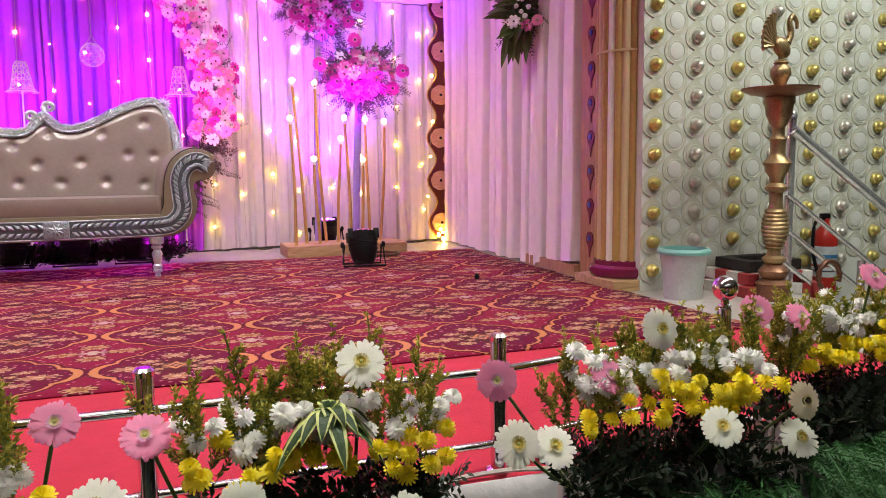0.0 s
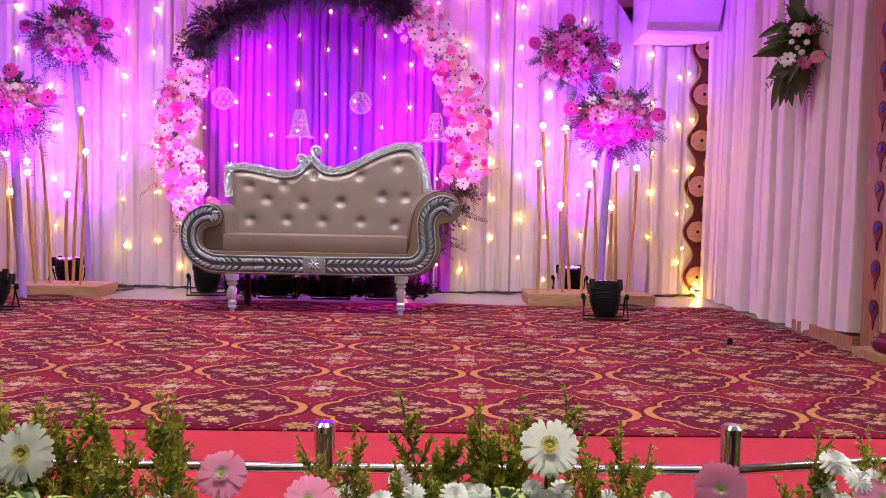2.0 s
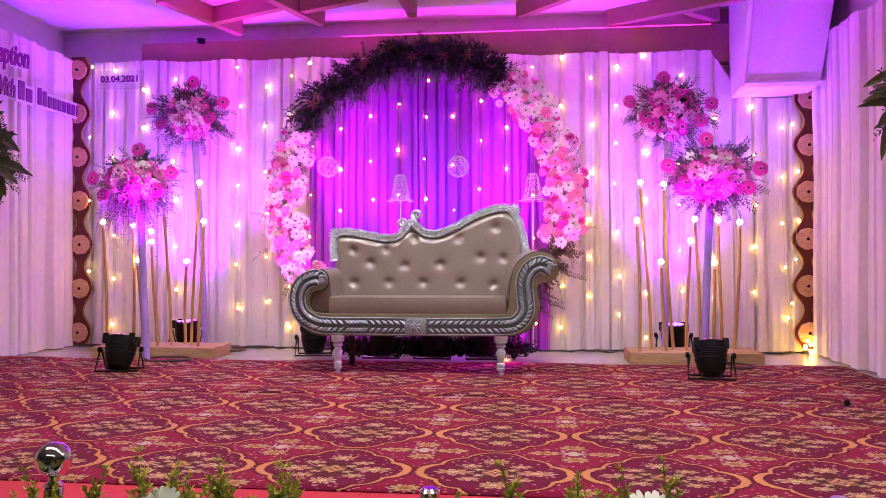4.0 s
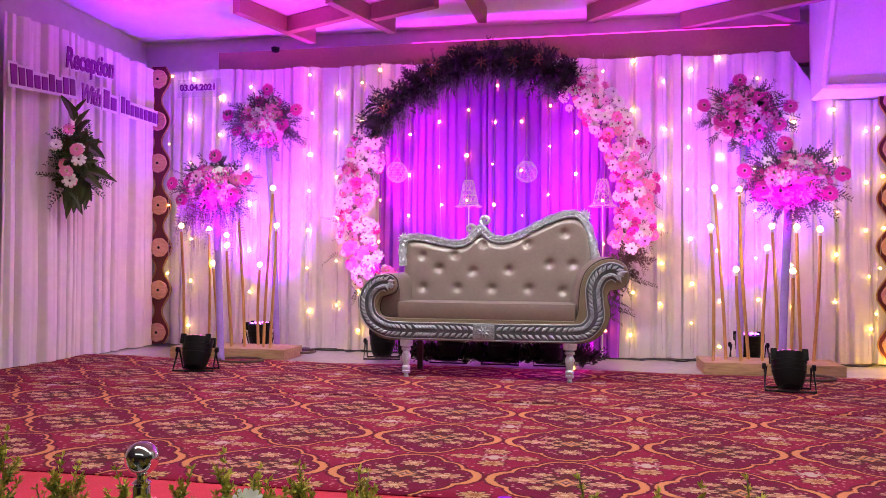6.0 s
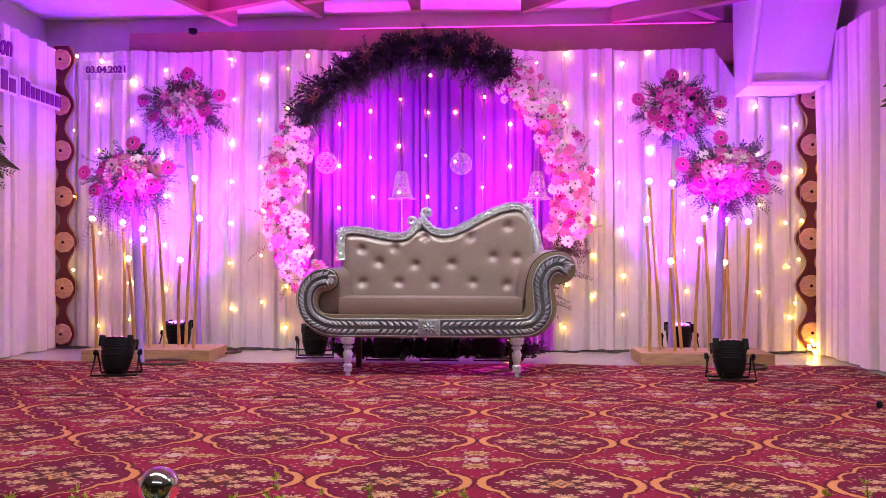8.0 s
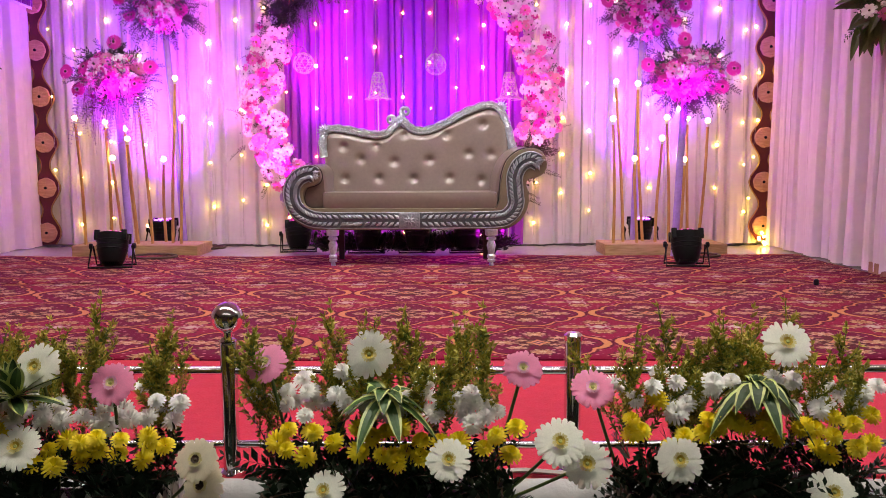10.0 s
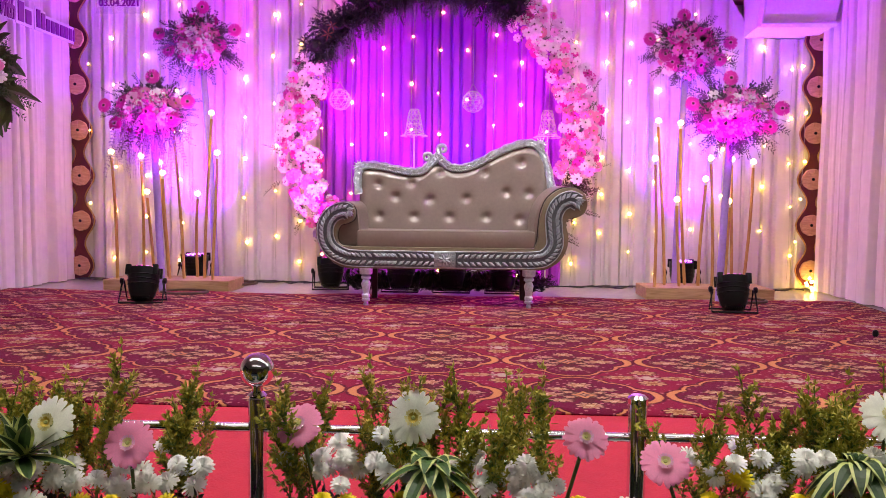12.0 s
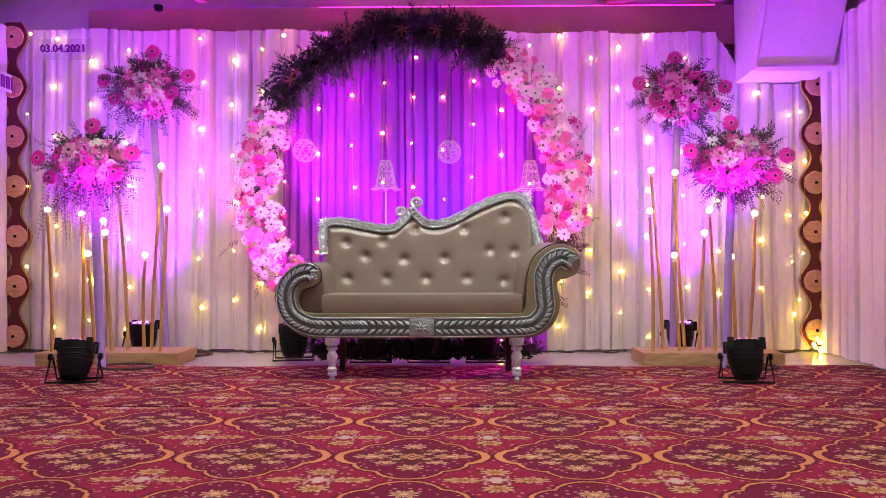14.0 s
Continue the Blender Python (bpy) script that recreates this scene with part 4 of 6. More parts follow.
panel = part("centre_panel", bm, SILVER_DULL, sofa, "square carved silver centre panel", smooth=30)
bm = bmesh.new()
for k in range(8):
    leaf_blob(bm, (-0.011, 0.31), k * math.tau / 8 + 0.4, 0.05, 0.014, FY - 0.0125, 0.01)
part("panel_carving", bm, SILVER_DULL, panel)
# seat
bm = box(bmesh.new(), -0.628, 0.612, FY + 0.015, -1.0, 0.39, 0.512, 0.028)
part("seat_cushion", bm, LEATHER, sofa, smooth=50)
part("seat_base", box(bmesh.new(), -0.64, 0.62, FY + 0.06, -0.98, 0.25, 0.392, 0.01), LEATHER_RIM, sofa)
part("seat_piping", tube(bmesh.new(), [(-0.62, FY + 0.012, 0.388), (0, FY + 0.01, 0.386), (0.605, FY + 0.012, 0.388)], 0.005, 5), BLACKLINE, sofa)
# backrest outline, lower left round to lower right
back_top_pts = [(-0.66, 0.76), (-0.672, 0.87), (-0.655, 0.945), (-0.6, 0.972), (-0.5, 0.965), (-0.38, 0.94), (-0.27, 0.925), (-0.19, 0.94), (-0.13, 1.0), (-0.09, 1.04),
                (-0.05, 1.005), (0.0, 0.965), (0.09, 0.955), (0.2, 0.99), (0.33, 1.06), (0.45, 1.115), (0.56, 1.142), (0.635, 1.12), (0.69, 1.03), (0.725, 0.9), (0.745, 0.78)]
rim = spline([(x, 0, z) for x, z in back_top_pts], 6)


def lean(z):
    return -1.2 + 0.16 * (z - 0.5)


BUTTONS = [(-0.517, 0.838), (-0.277, 0.846), (-0.066, 0.925), (0.256, 0.928), (0.521, 1.003), (-0.39, 0.746), (-0.137, 0.727), (0.124, 0.737), (0.414, 0.785), (0.577, 0.78), (-0.503, 0.604), (-0.249, 0.605), (0.004, 0.603), (0.272, 0.604), (0.508, 0.591)]


def rim_z(x):
    best = None
    for a, b in zip(rim, rim[1:]):
        if (a.x - x) * (b.x - x) <= 0 and abs(a.x - b.x) > 1e-6:
            z = a.z + (b.z - a.z) * (x - a.x) / (b.x - a.x)
            best = z if best is None else max(best, z)
    return best if best is not None else 0.8


v, f = [], []
nx, nz = 96, 44
for i in range(nx + 1):
    x = -0.655 + 1.375 * i / nx
    zt = rim_z(x) - 0.01
    if -0.2 < x < 0.02:
        zt = min(zt, 0.985)
    for j in range(nz + 1):
        z = 0.5 + (zt - 0.5) * j / nz
        puff = 0.05
        for bx, bz in BUTTONS:
            dd = (x - bx) ** 2 + (z - bz) ** 2
            puff -= 0.026 * math.exp(-dd / 0.0006) + 0.009 * math.exp(-dd / 0.003)
        edge = min((zt - z) / 0.06, 1, (x + 0.66) / 0.05, (0.725 - x) / 0.05)
        puff *= max(0, edge) ** 0.5
        v.append((x, lean(z) - puff, z))
k = nz + 1
f = [(i * k + j, i * k + j + 1, (i + 1) * k + j + 1, (i + 1) * k + j) for i in range(nx) for j in range(nz)]
backrest = raw("backrest", v, f, LEATHER, sofa, "deep-buttoned champagne backrest")
md = backrest.modifiers.new("thickness", "SOLIDIFY")
md.thickness, md.offset = 0.02, 1
bm = bmesh.new()
shell = [bm.verts.new((p.x, lean(p.z) + 0.05, p.z)) for p in rim] + [bm.verts.new((0.74, lean(0.4) + 0.05, 0.4)), bm.verts.new((-0.66, lean(0.4) + 0.05, 0.4))]
bm.faces.new(shell)
r_ = bmesh.ops.extrude_face_region(bm, geom=bm.faces[:])
for g in r_["geom"]:
    if isinstance(g, bmesh.types.BMVert):
        g.co.y += 0.05
part("back_shell", bm, LEATHER_RIM, sofa)
btn = None
for bx, bz in BUTTONS:
    at = Matrix.Translation((bx, lean(bz) + 0.004, bz))
    if btn is None:
        bm = bmesh.new()
        bmesh.ops.create_uvsphere(bm, u_segments=8, v_segments=6, radius=0.009)
        btn = part("button", bm, SILVER, backrest, "small silver button", smooth=True)
        btn.matrix_basis = at
    else:
        again("button", btn, backrest, at, "small silver button")
# carved silver crest rail
bm = bmesh.new()
pts = [Vector((p.x, lean(p.z) - 0.02, p.z)) for p in rim]
ring_n = 10
rings = []
for i, p in enumerate(pts):
    d = (pts[min(i + 1, len(pts) - 1)] - pts[max(i - 1, 0)]).normalized()
    s = Vector((-d.z, 0, d.x))
    rings.append([bm.verts.new(p + s * 0.033 * math.cos(a * math.tau / ring_n) * (1 + 0.1 * math.sin(i * 1.3)) + Vector((0, -0.03, 0)) * math.sin(a * math.tau / ring_n) * (1 + 0.25 * math.sin(i * 2.1 + a))) for a in range(ring_n)])
for a, b in zip(rings, rings[1:]):
    for q in range(ring_n):
        bm.faces.new((a[q], a[(q + 1) % ring_n], b[(q + 1) % ring_n], b[q]))
for i in range(2, len(pts) - 1):
    d = (pts[i + 1] - pts[i - 1]).normalized()
    for sd in (-1, 1):
        s = Vector((-d.z, 0, d.x)) * 0.013 * sd
        leaf_blob(bm, (pts[i].x + s.x, pts[i].z + s.z), math.atan2(d.z, d.x) + 0.5 * sd, 0.03, 0.009, pts[i].y - 0.026, 0.012)
part("crest_rail", bm, SILVER, sofa, "carved silver crest rail", smooth=50)


def spiral(cx, cz, r0, turns, start, sense, n=40):
    return [(cx + r0 * (1 - 0.8 * t / n) * math.cos(start + sense * turns * math.tau * t / n), lean(cz) - 0.025, cz + r0 * (1 - 0.8 * t / n) * math.sin(start + sense * turns * math.tau * t / n)) for t in range(n + 1)]


part("crest_scroll", tube(bmesh.new(), [(-0.03, lean(1) - 0.02, 0.99), (-0.075, lean(1) - 0.025, 1.05), (-0.09, lean(1) - 0.025, 1.09)] + spiral(-0.055, 1.095, 0.036, 1.2, math.pi, -1), 0.017, 7, 0.01), SILVER, sofa, "tall silver crest scroll", smooth=True)
part("crest_scroll", tube(bmesh.new(), [(-0.13, lean(1) - 0.02, 0.985), (-0.125, lean(1) - 0.025, 1.02)] + spiral(-0.165, 1.035, 0.034, 1.2, 0, 1), 0.015, 7, 0.01), SILVER, sofa, "small silver crest scroll", smooth=True)
for cx, cz, a0 in ((-0.655, 0.955, 2.2), (0.655, 1.125, 0.8)):
    bm = bmesh.new()
    for k in range(8):
        leaf_blob(bm, (cx, cz), a0 + (k - 3.5) * 0.45, 0.06, 0.016, lean(cz) - 0.045, 0.014)
    part("corner_leaf", bm, SILVER, sofa, "carved silver corner leaf")
leg_profile = [(0.012, 0.0), (0.018, 0.01), (0.012, 0.028), (0.027, 0.034), (0.028, 0.047), (0.021, 0.052), (0.028, 0.06), (0.028, 0.074), (0.02, 0.082), (0.024, 0.105), (0.032, 0.145), (0.02, 0.172), (0.033, 0.179), (0.033, 0.192), (0.021, 0.199), (0.042, 0.208), (0.045, 0.248)]
leg = part("leg", lathe(bmesh.new(), leg_profile, 14), SILVER, sofa, "turned silver front leg", smooth=40)
leg.matrix_basis = Matrix.Translation((-0.56, -1.49, -0.0215)) @ Matrix.Diagonal((1.05, 1.05, 1.08, 1))
again("leg", leg, sofa, Matrix.Translation((0.57, -1.49, -0.0215)) @ Matrix.Diagonal((1.05, 1.05, 1.08, 1)), "turned silver front leg")
back_leg = part("leg", box(bmesh.new(), -0.02, 0.02, -0.02, 0.02, 0, 0.28, 0.004), mat("dark_wood_leg", (0.04, 0.015, 0.012), 0.5), sofa, "plain dark back leg")
back_leg.location = (-0.56, -1.04, -0.0215)
again("leg", back_leg, sofa, Matrix.Translation((0.55, -1.04, -0.0215)), "plain dark back leg")

# ---- rods with globes on a pine base ----
rod_globe = None


def rod_stand(x0, x1, rods):
    global rod_globe
    s = thing("rod_light_stand", "row of slim wooden rods with glowing globes on a pine base", "floor light", (0, 0, 0), "rod light stands")
    part("base", box(bmesh.new(), x0, x1, -0.9, -0.5, -0.012, 0.078, 0.006), BASEWOOD, s, smooth=30)
    for k, (x, z, xf) in enumerate(rods):
        y = -0.82 + 0.24 * ((k * 0.618) % 1)
        pts = [(xf + (x - xf) * t + 0.012 * math.sin(3 * t + k), y, 0.075 + (z - 0.045 - 0.075) * t) for t in np.linspace(0, 1, 9)]
        rod = part("rod", tube(bmesh.new(), pts, 0.0125, 9, 0.011), ROD, s, smooth=40)
        e = pts[-1]
        part("holder", tube(bmesh.new(), [(e[0], e[1], e[2] - 0.012), (e[0], e[1], e[2] + 0.018)], 0.014, 8), WHITEPAINT, s)
        at = Matrix.Translation((e[0], e[1], e[2] + 0.036))
        if rod_globe is None:
            bm = bmesh.new()
            bmesh.ops.create_icosphere(bm, subdivisions=2, radius=0.021)
            rod_globe = part("globe", bm, GLOBE, s, "glowing warm globe bulb", smooth=True)
            rod_globe.matrix_basis = at
        else:
            again("globe", rod_globe, s, at, "glowing warm globe bulb")


rod_stand(-2.72, -1.72, ((-2.68, 1.09, -2.64), (-2.45, 0.78, -2.42), (-2.28, 0.93, -2.25), (-2.06, 0.77, -2.07), (-1.92, 1.41, -1.97), (-1.85, 1.09, -1.87), (-2.52, 1.07, -2.5), (-2.2, 1.27, -2.14), (-2.37, 1.02, -2.33)))
rod_stand(1.5, 2.46, ((1.56, 1.07, 1.58), (1.62, 1.37, 1.68), (1.76, 0.76, 1.77), (1.8, 1.36, 1.86), (1.97, 0.92, 1.95), (2.12, 0.75, 2.13), (2.35, 1.06, 2.31), (2.01, 1.08, 2.03), (2.22, 1.08, 2.22)))


# ---- flower stands ----
# lilac pole colour holds the violet thrown up by the stage uplights
POLE = mat("violet_lit_pole", (0.42, 0.29, 0.74), 0.6, vary=0.15, scale=8, bump=0.15, bump_scale=30)


def bouquet_stand(px, py, bx, by, bz, rx, rz, seed, trail):
    s = thing("flower_stand", "pole stand with uplight violet in its colour, topped with pink and white flowers and ferns", "flower stand", (0, 0, 0), "flower stands")
    part("pole", tube(bmesh.new(), [(px, py, 0.004), (px + (bx - px) * 0.5, py, bz * 0.5), (bx, by + 0.02, bz - 0.05)], 0.027, 10), POLE, s, smooth=40)
    part("foot_ring", tube(bmesh.new(), [(px + 0.17 + 0.17 * math.cos(a * math.tau / 24), py + 0.17 * math.sin(a * math.tau / 24) * 0.8, 0.014) for a in range(25)], 0.011, 6), TWIG, s, "dark round foot ring", smooth=True)
    r = random.Random(seed)
    bm = bmesh.new()
    bmesh.ops.create_icosphere(bm, subdivisions=2, radius=0.09, matrix=Matrix.Translation((bx, by, bz)) @ Matrix.Diagonal((1.2, 0.9, 0.8, 1)))
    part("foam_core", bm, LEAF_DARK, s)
    roots = []
    for k in range(170):
        d = Vector((r.gauss(0, 1), r.gauss(-0.1, 0.6), r.gauss(0.1, 0.8))).normalized()
        roots.append((Vector((bx, by, bz)) + d * 0.07, d, r.uniform(0.14, 0.27) * (1.15 if abs(d.x) > 0.6 else 0.95)))
    sprigs("fern_spray", roots, mat("fern_spray_leaf", (0.075, 0.08, 0.065), 0.7, vary=0.5, scale=12, trans=0.15), s, r, 0.042, 16, 0.3, "dark feathery fern sprays")
    if trail:
        roots = [(Vector((bx + r.uniform(-0.25, 0.22), by - 0.1 + r.uniform(-0.06, 0.1), bz - 0.1 + r.uniform(-0.06, 0.05))), (r.uniform(-0.15, 0.15), -0.12, -1), r.uniform(0.16, trail)) for k in range(60)]
        sprigs("trailing_spray", roots, mat("lilac_trailing", (0.42, 0.3, 0.55), 0.7, vary=0.3, scale=12, trans=0.25), s, r, 0.024, 14, 0.5, "hanging lilac sprays")
    for k in range(64):
        d = Vector((r.gauss(0, 0.75), -abs(r.gauss(0.7, 0.4)), r.gauss(-0.05, 0.6))).normalized()
        p = Vector((bx + d.x * rx, by + d.y * 0.16, bz + d.z * rz))
        kind = r.choice((D_WHITE, D_PALE, D_PINK, D_PINK, G_PINK, G_ROSE, D_WHITE, D_ROSE))
        bloom("blossom", kind, s, p, d + Vector((0, -0.7, 0.05)), r.uniform(0.9, 1.35), r)
    for dx, dz in ((0.32, 0.06), (-0.3, 0.03), (0.06, 0.24), (-0.22, -0.1), (0.2, -0.06)):
        bloom("gerbera", G_ROSE, s, Vector((bx + dx * (1 if seed % 2 else -1), by - 0.12, bz + dz)), (dx * 0.5, -1, 0.1), 1.1, r)


bouquet_stand(-2.16, -1.1, -2.22, -1.12, 1.36, 0.24, 0.17, 21, 0.38)
bouquet_stand(1.99, -1.08, 2.04, -1.12, 1.36, 0.24, 0.17, 22, 0)
bouquet_stand(-1.98, -0.42, -2.07, -0.5, 2.01, 0.2, 0.2, 23, 0)
bouquet_stand(1.83, -0.42, 1.86, -0.5, 1.94, 0.22, 0.2, 24, 0)


# ---- stage uplights ----
def par_light(x, y, turn, lit, group="stage uplights", back=-20):
    s = thing("stage_uplight", "black flat stage uplight on a folding bracket", "stage light", (x, y, 0.004), group)
    s.rotation_euler = (0, 0, radians(turn))
    tilt = Matrix.Translation((0, 0, 0.15)) @ Matrix.Rotation(radians(back), 4, "X")
    bm = bmesh.new()
    lathe(bm, [(0.055, -0.125), (0.072, -0.12), (0.084, -0.095), (0.098, -0.03), (0.104, 0.04), (0.107, 0.08), (0.1, 0.08), (0.097, 0.066)], 24, tilt)
    part("housing", bm, BLACK, s, smooth=40)
    for sx in (-1, 1):
        for sy in (-1, 1):
            bm = box(bmesh.new(), sx * 0.088 - 0.018, sx * 0.088 + 0.018, sy * 0.06 - 0.012, sy * 0.06 + 0.012, 0.03, 0.1, 0.004)
            bm.transform(tilt)
            part("flange_ear", bm, BLACK, s, smooth=40)
    bm = bmesh.new()
    for k in range(-4, 5):
        box(bm, k * 0.014 - 0.003, k * 0.014 + 0.003, -0.05, 0.05, -0.135, -0.11)
    for k in range(3):
        lathe(bm, [(0.0985 + 0.0025 * k, -0.035 + 0.03 * k), (0.1015 + 0.0025 * k, -0.031 + 0.03 * k), (0.0995 + 0.0025 * k, -0.027 + 0.03 * k)], 24)
    bm.transform(tilt)
    tagged(part("heat_sink", bm, BLACK, s), kind="stuff")
    led = None
    for k in range(18):
        rr = 0.03 if k < 6 else 0.07
        a = math.tau * k / (6 if k < 6 else 12)
        m = tilt @ Matrix.Translation((rr * math.cos(a), rr * math.sin(a), 0.086))
        if led is None:
            led = part("led", lathe(bmesh.new(), [(0.009, 0), (0.009, 0.004), (0.004, 0.007)], 8), lit, s, "glowing coloured lens")
            led.matrix_basis = m
        else:
            again("led", led, s, m, "glowing coloured lens")
    for sx, spread in ((0.128, 0.1), (0.138, -0.1)):
        pts = [(-sx, 0, 0.15), (-sx - 0.004, spread * 0.8, 0.012), (sx + 0.004, spread * 0.8, 0.012), (sx, 0, 0.15)]
        part("bracket", tube(bmesh.new(), pts, 0.0075, 6), BLACK, s)
    for sx in (-1, 1):
        part("knob", lathe(bmesh.new(), [(0.016, 0.0), (0.02, 0.004), (0.02, 0.02), (0.012, 0.024)], 10, Matrix.Translation((sx * 0.13, 0, 0.15)) @ Matrix.Rotation(radians(90 * sx), 4, "Y")), BLACK, s)


par_light(-2.04, -1.7, 8, LED_MAGENTA)
par_light(1.9, -1.68, -6, LED_MAGENTA)
par_light(-2.2, -0.3, 0, LED_VIOLET, back=2)
par_light(1.92, -0.3, 0, LED_VIOLET, back=2)
par_light(-0.95, -0.72, 10, LED_MAGENTA)
par_light(-0.38, -0.82, 0, LED_MAGENTA)
par_light(0.02, -0.82, 0, LED_VIOLET)
par_light(0.42, -0.82, 0, LED_MAGENTA)


# ---- bouquets on the side curtains ----
BROAD = mat("broad_leaf", (0.085, 0.115, 0.03), 0.4, vary=0.35, scale=14, rand=0.2, trans=0.2, bump=0.1)


def wall_bouquet(x, y, z, sx, seed):
    """sx: +1 faces +x, -1 faces -x."""
    s = thing("wall_bouquet", "bouquet of broad green leaves, white and pink flowers on the curtain", "bouquet", (x, y, z), "bouquets on the side curtains")
    s.scale = (1.15,) * 3 if sx > 0 else (0.95,) * 3
    r = random.Random(seed)
    v, f = [], []

    def blade(root, d, ln, w):
        d = Vector(d).normalized()
        side = d.cross(Vector((sx * 0.4, -1, 0.3 + r.uniform(-0.5, 0.5)))).normalized()
        up = side.cross(d)
        b, n = len(v), 7
        sag, curl = r.uniform(0.0, 0.22), r.uniform(-0.2, 0.2)
        for k in range(n + 1):
            t = k / n
            ww = w * math.sin(math.pi * min(t ** 0.75 * 0.94 + 0.06, 1)) ** 0.8 + 0.002
            c = Vector(root) + d * ln * t + side * curl * ln * t * t - Vector((0, 0, sag * ln * t * t))
            v.extend([c - side * ww + up * ww * 0.35, c, c + side * ww + up * ww * 0.35])
        for k in range(n):
            q = b + 3 * k
            f.extend([(q, q + 1, q + 4, q + 3), (q + 1, q + 2, q + 5, q + 4)])

    for k in range(46):
        a = r.uniform(0, math.tau)
        d = (sx * r.uniform(-0.1, 1.0) + 0.3 * math.cos(a), math.cos(a) * 0.7, math.sin(a))
        root = (sx * r.uniform(0.05, 0.16), r.uniform(-0.1, 0.1), r.uniform(-0.16, 0.14))
        blade(root, d, r.uniform(0.1, 0.2), r.uniform(0.02, 0.036))
    for k in range(9):
        blade((sx * r.uniform(0.04, 0.18), r.uniform(-0.08, 0.08), -0.16), (sx * r.uniform(-0.3, 0.3), r.uniform(-0.3, 0.3), -1), r.uniform(0.16, 0.28), r.uniform(0.022, 0.032))
    for k in range(8):
        blade((sx * r.uniform(0.06, 0.14), r.uniform(-0.05, 0.05), 0.1 + 0.03 * k), (sx * r.choice((-0.3, 0.1, 0.9)), r.uniform(-0.5, 0.5), 0.9), r.uniform(0.13, 0.2), r.uniform(0.018, 0.028))
    for k in range(6):
        blade((sx * 0.14, r.uniform(-0.06, 0.06), r.uniform(-0.2, 0.12)), (sx * r.choice((-1, 1, 1)), r.uniform(-0.6, 0.2), r.uniform(-0.25, 0.3)), r.uniform(0.2, 0.27), r.uniform(0.018, 0.028))
    raw("leaves", v, f, BROAD, s, "broad pointed green leaves", smooth=False)
    roots = [(Vector((sx * r.uniform(0.04, 0.14), r.uniform(-0.1, 0.1), r.uniform(-0.18, 0.14))), (sx * r.uniform(-0.6, 0.7), r.uniform(-1, 0.6), r.uniform(-0.8, 0.8)), r.uniform(0.1, 0.2)) for k in range(150)]
    sprigs("fern_filling", roots, LEAF, s, r, 0.035, 9, 0.4, "dark fern filling")
    part("hook", tube(bmesh.new(), [(-sx * 0.03, 0, 0.1), (sx * 0.08, 0, 0.05)], 0.006, 6), TWIG, s)
    for k in range(10):
        p = (sx * r.uniform(0.08, 0.25), r.uniform(-0.24, -0.12), r.uniform(-0.2, 0.17))
        bloom("blossom", r.choice((D_WHITE, D_WHITE, M_WHITE, G_PINK, D_PINK)), s, p, (sx * 0.5, -0.9 + r.uniform(-0.3, 0.3), r.uniform(-0.2, 0.4)), r.uniform(0.7, 1.0), r)


wall_bouquet(-3.38, -1.38, 1.58, 1, 31)
wall_bouquet(3.05, -1.97, 1.76, -1, 32)


# ---- lettering ----
def lettering(name, label, text, m, size, shear=0.0, board=True):
    s = thing(name, label, "sign")
    s.matrix_world = m
    for nm, mt, off, dz, ex in (("letters", LETTER, 0.003 * size / 0.1, 0.012, 0.004), ("letter_backing", LETTER_BACK, 0.0, 0.004, 0.003)):
        cu = bpy.data.curves.new(nm, "FONT")
        cu.body, cu.size, cu.align_x, cu.align_y, cu.shear, cu.extrude, cu.offset = text, size, "CENTER", "CENTER", shear, ex, off
        cu.resolution_u = 3
        cu.space_character = 0.98
        o = new(nm, cu)
        o.parent = s
        o.location = (0, 0, dz)
        if nm == "letter_backing":
            cu.bevel_depth, cu.bevel_resolution = 0.085 * size, 1
            o.scale = (1, 1, 0.2)
        cu.materials.append(mt)
    return s


def bar_sign(name, label, m, words, seed):
    """words: start, end, number of upright bars, height of the small ones."""
    s = thing(name, label, "sign")
    s.matrix_world = m
    r = random.Random(seed)
    for x0, x1, n, h in words:
        pitch = (x1 - x0) / n
        part("bar_backing", box(bmesh.new(), x0 - 0.02, x1 + 0.01, -h / 2 - 0.022, h / 2 + 0.024, 0.001, 0.007, 0.002), LETTER_BACK, s, "white backing board")
        for k in range(n):
            up = r.choice((0, 0, 0.03))
            if k == 0:
                up = 0.045
            x = x0 + pitch * k
            part("lettering_bar", box(bmesh.new(), x, x + pitch * 0.78, -h / 2, h / 2 + up, 0.008, 0.016, 0.004), LETTER, s)
            part("bar_backing", box(bmesh.new(), x - 0.018, x + pitch * 0.78 + 0.018, -h / 2 - 0.02, h / 2 + up + 0.02, 0.0015, 0.0066, 0.004), LETTER_BACK, s, "white backing board")


WALLROT = Matrix(((0, 0, 1, 0), (1, 0, 0, 0), (0, 1, 0, 0), (0, 0, 0, 1)))  # text facing +x, reading towards +y
lettering("date_sign", "purple date lettering on a clear acrylic sheet", "03.04.2021", Matrix.Translation((-2.93, -0.1, 2.415)) @ Matrix.Rotation(radians(90), 4, "X"), 0.085)
sheet_ob = part("acrylic_sheet", box(bmesh.new(), -3.15, -2.71, -0.092, -0.089, 2.33, 2.5), ACRYLIC)
tagged(sheet_ob, "clear acrylic sheet behind the date lettering", "sign")
lettering("reception_sign", "purple lettering with white edge on the curtain", "Reception", Matrix.Translation((-3.36, -1.11, 2.40)) @ Matrix.Rotation(radians(5), 4, "X") @ WALLROT @ Matrix.Diagonal((0.82, 1.2, 1, 1)), 0.19, 0.25)
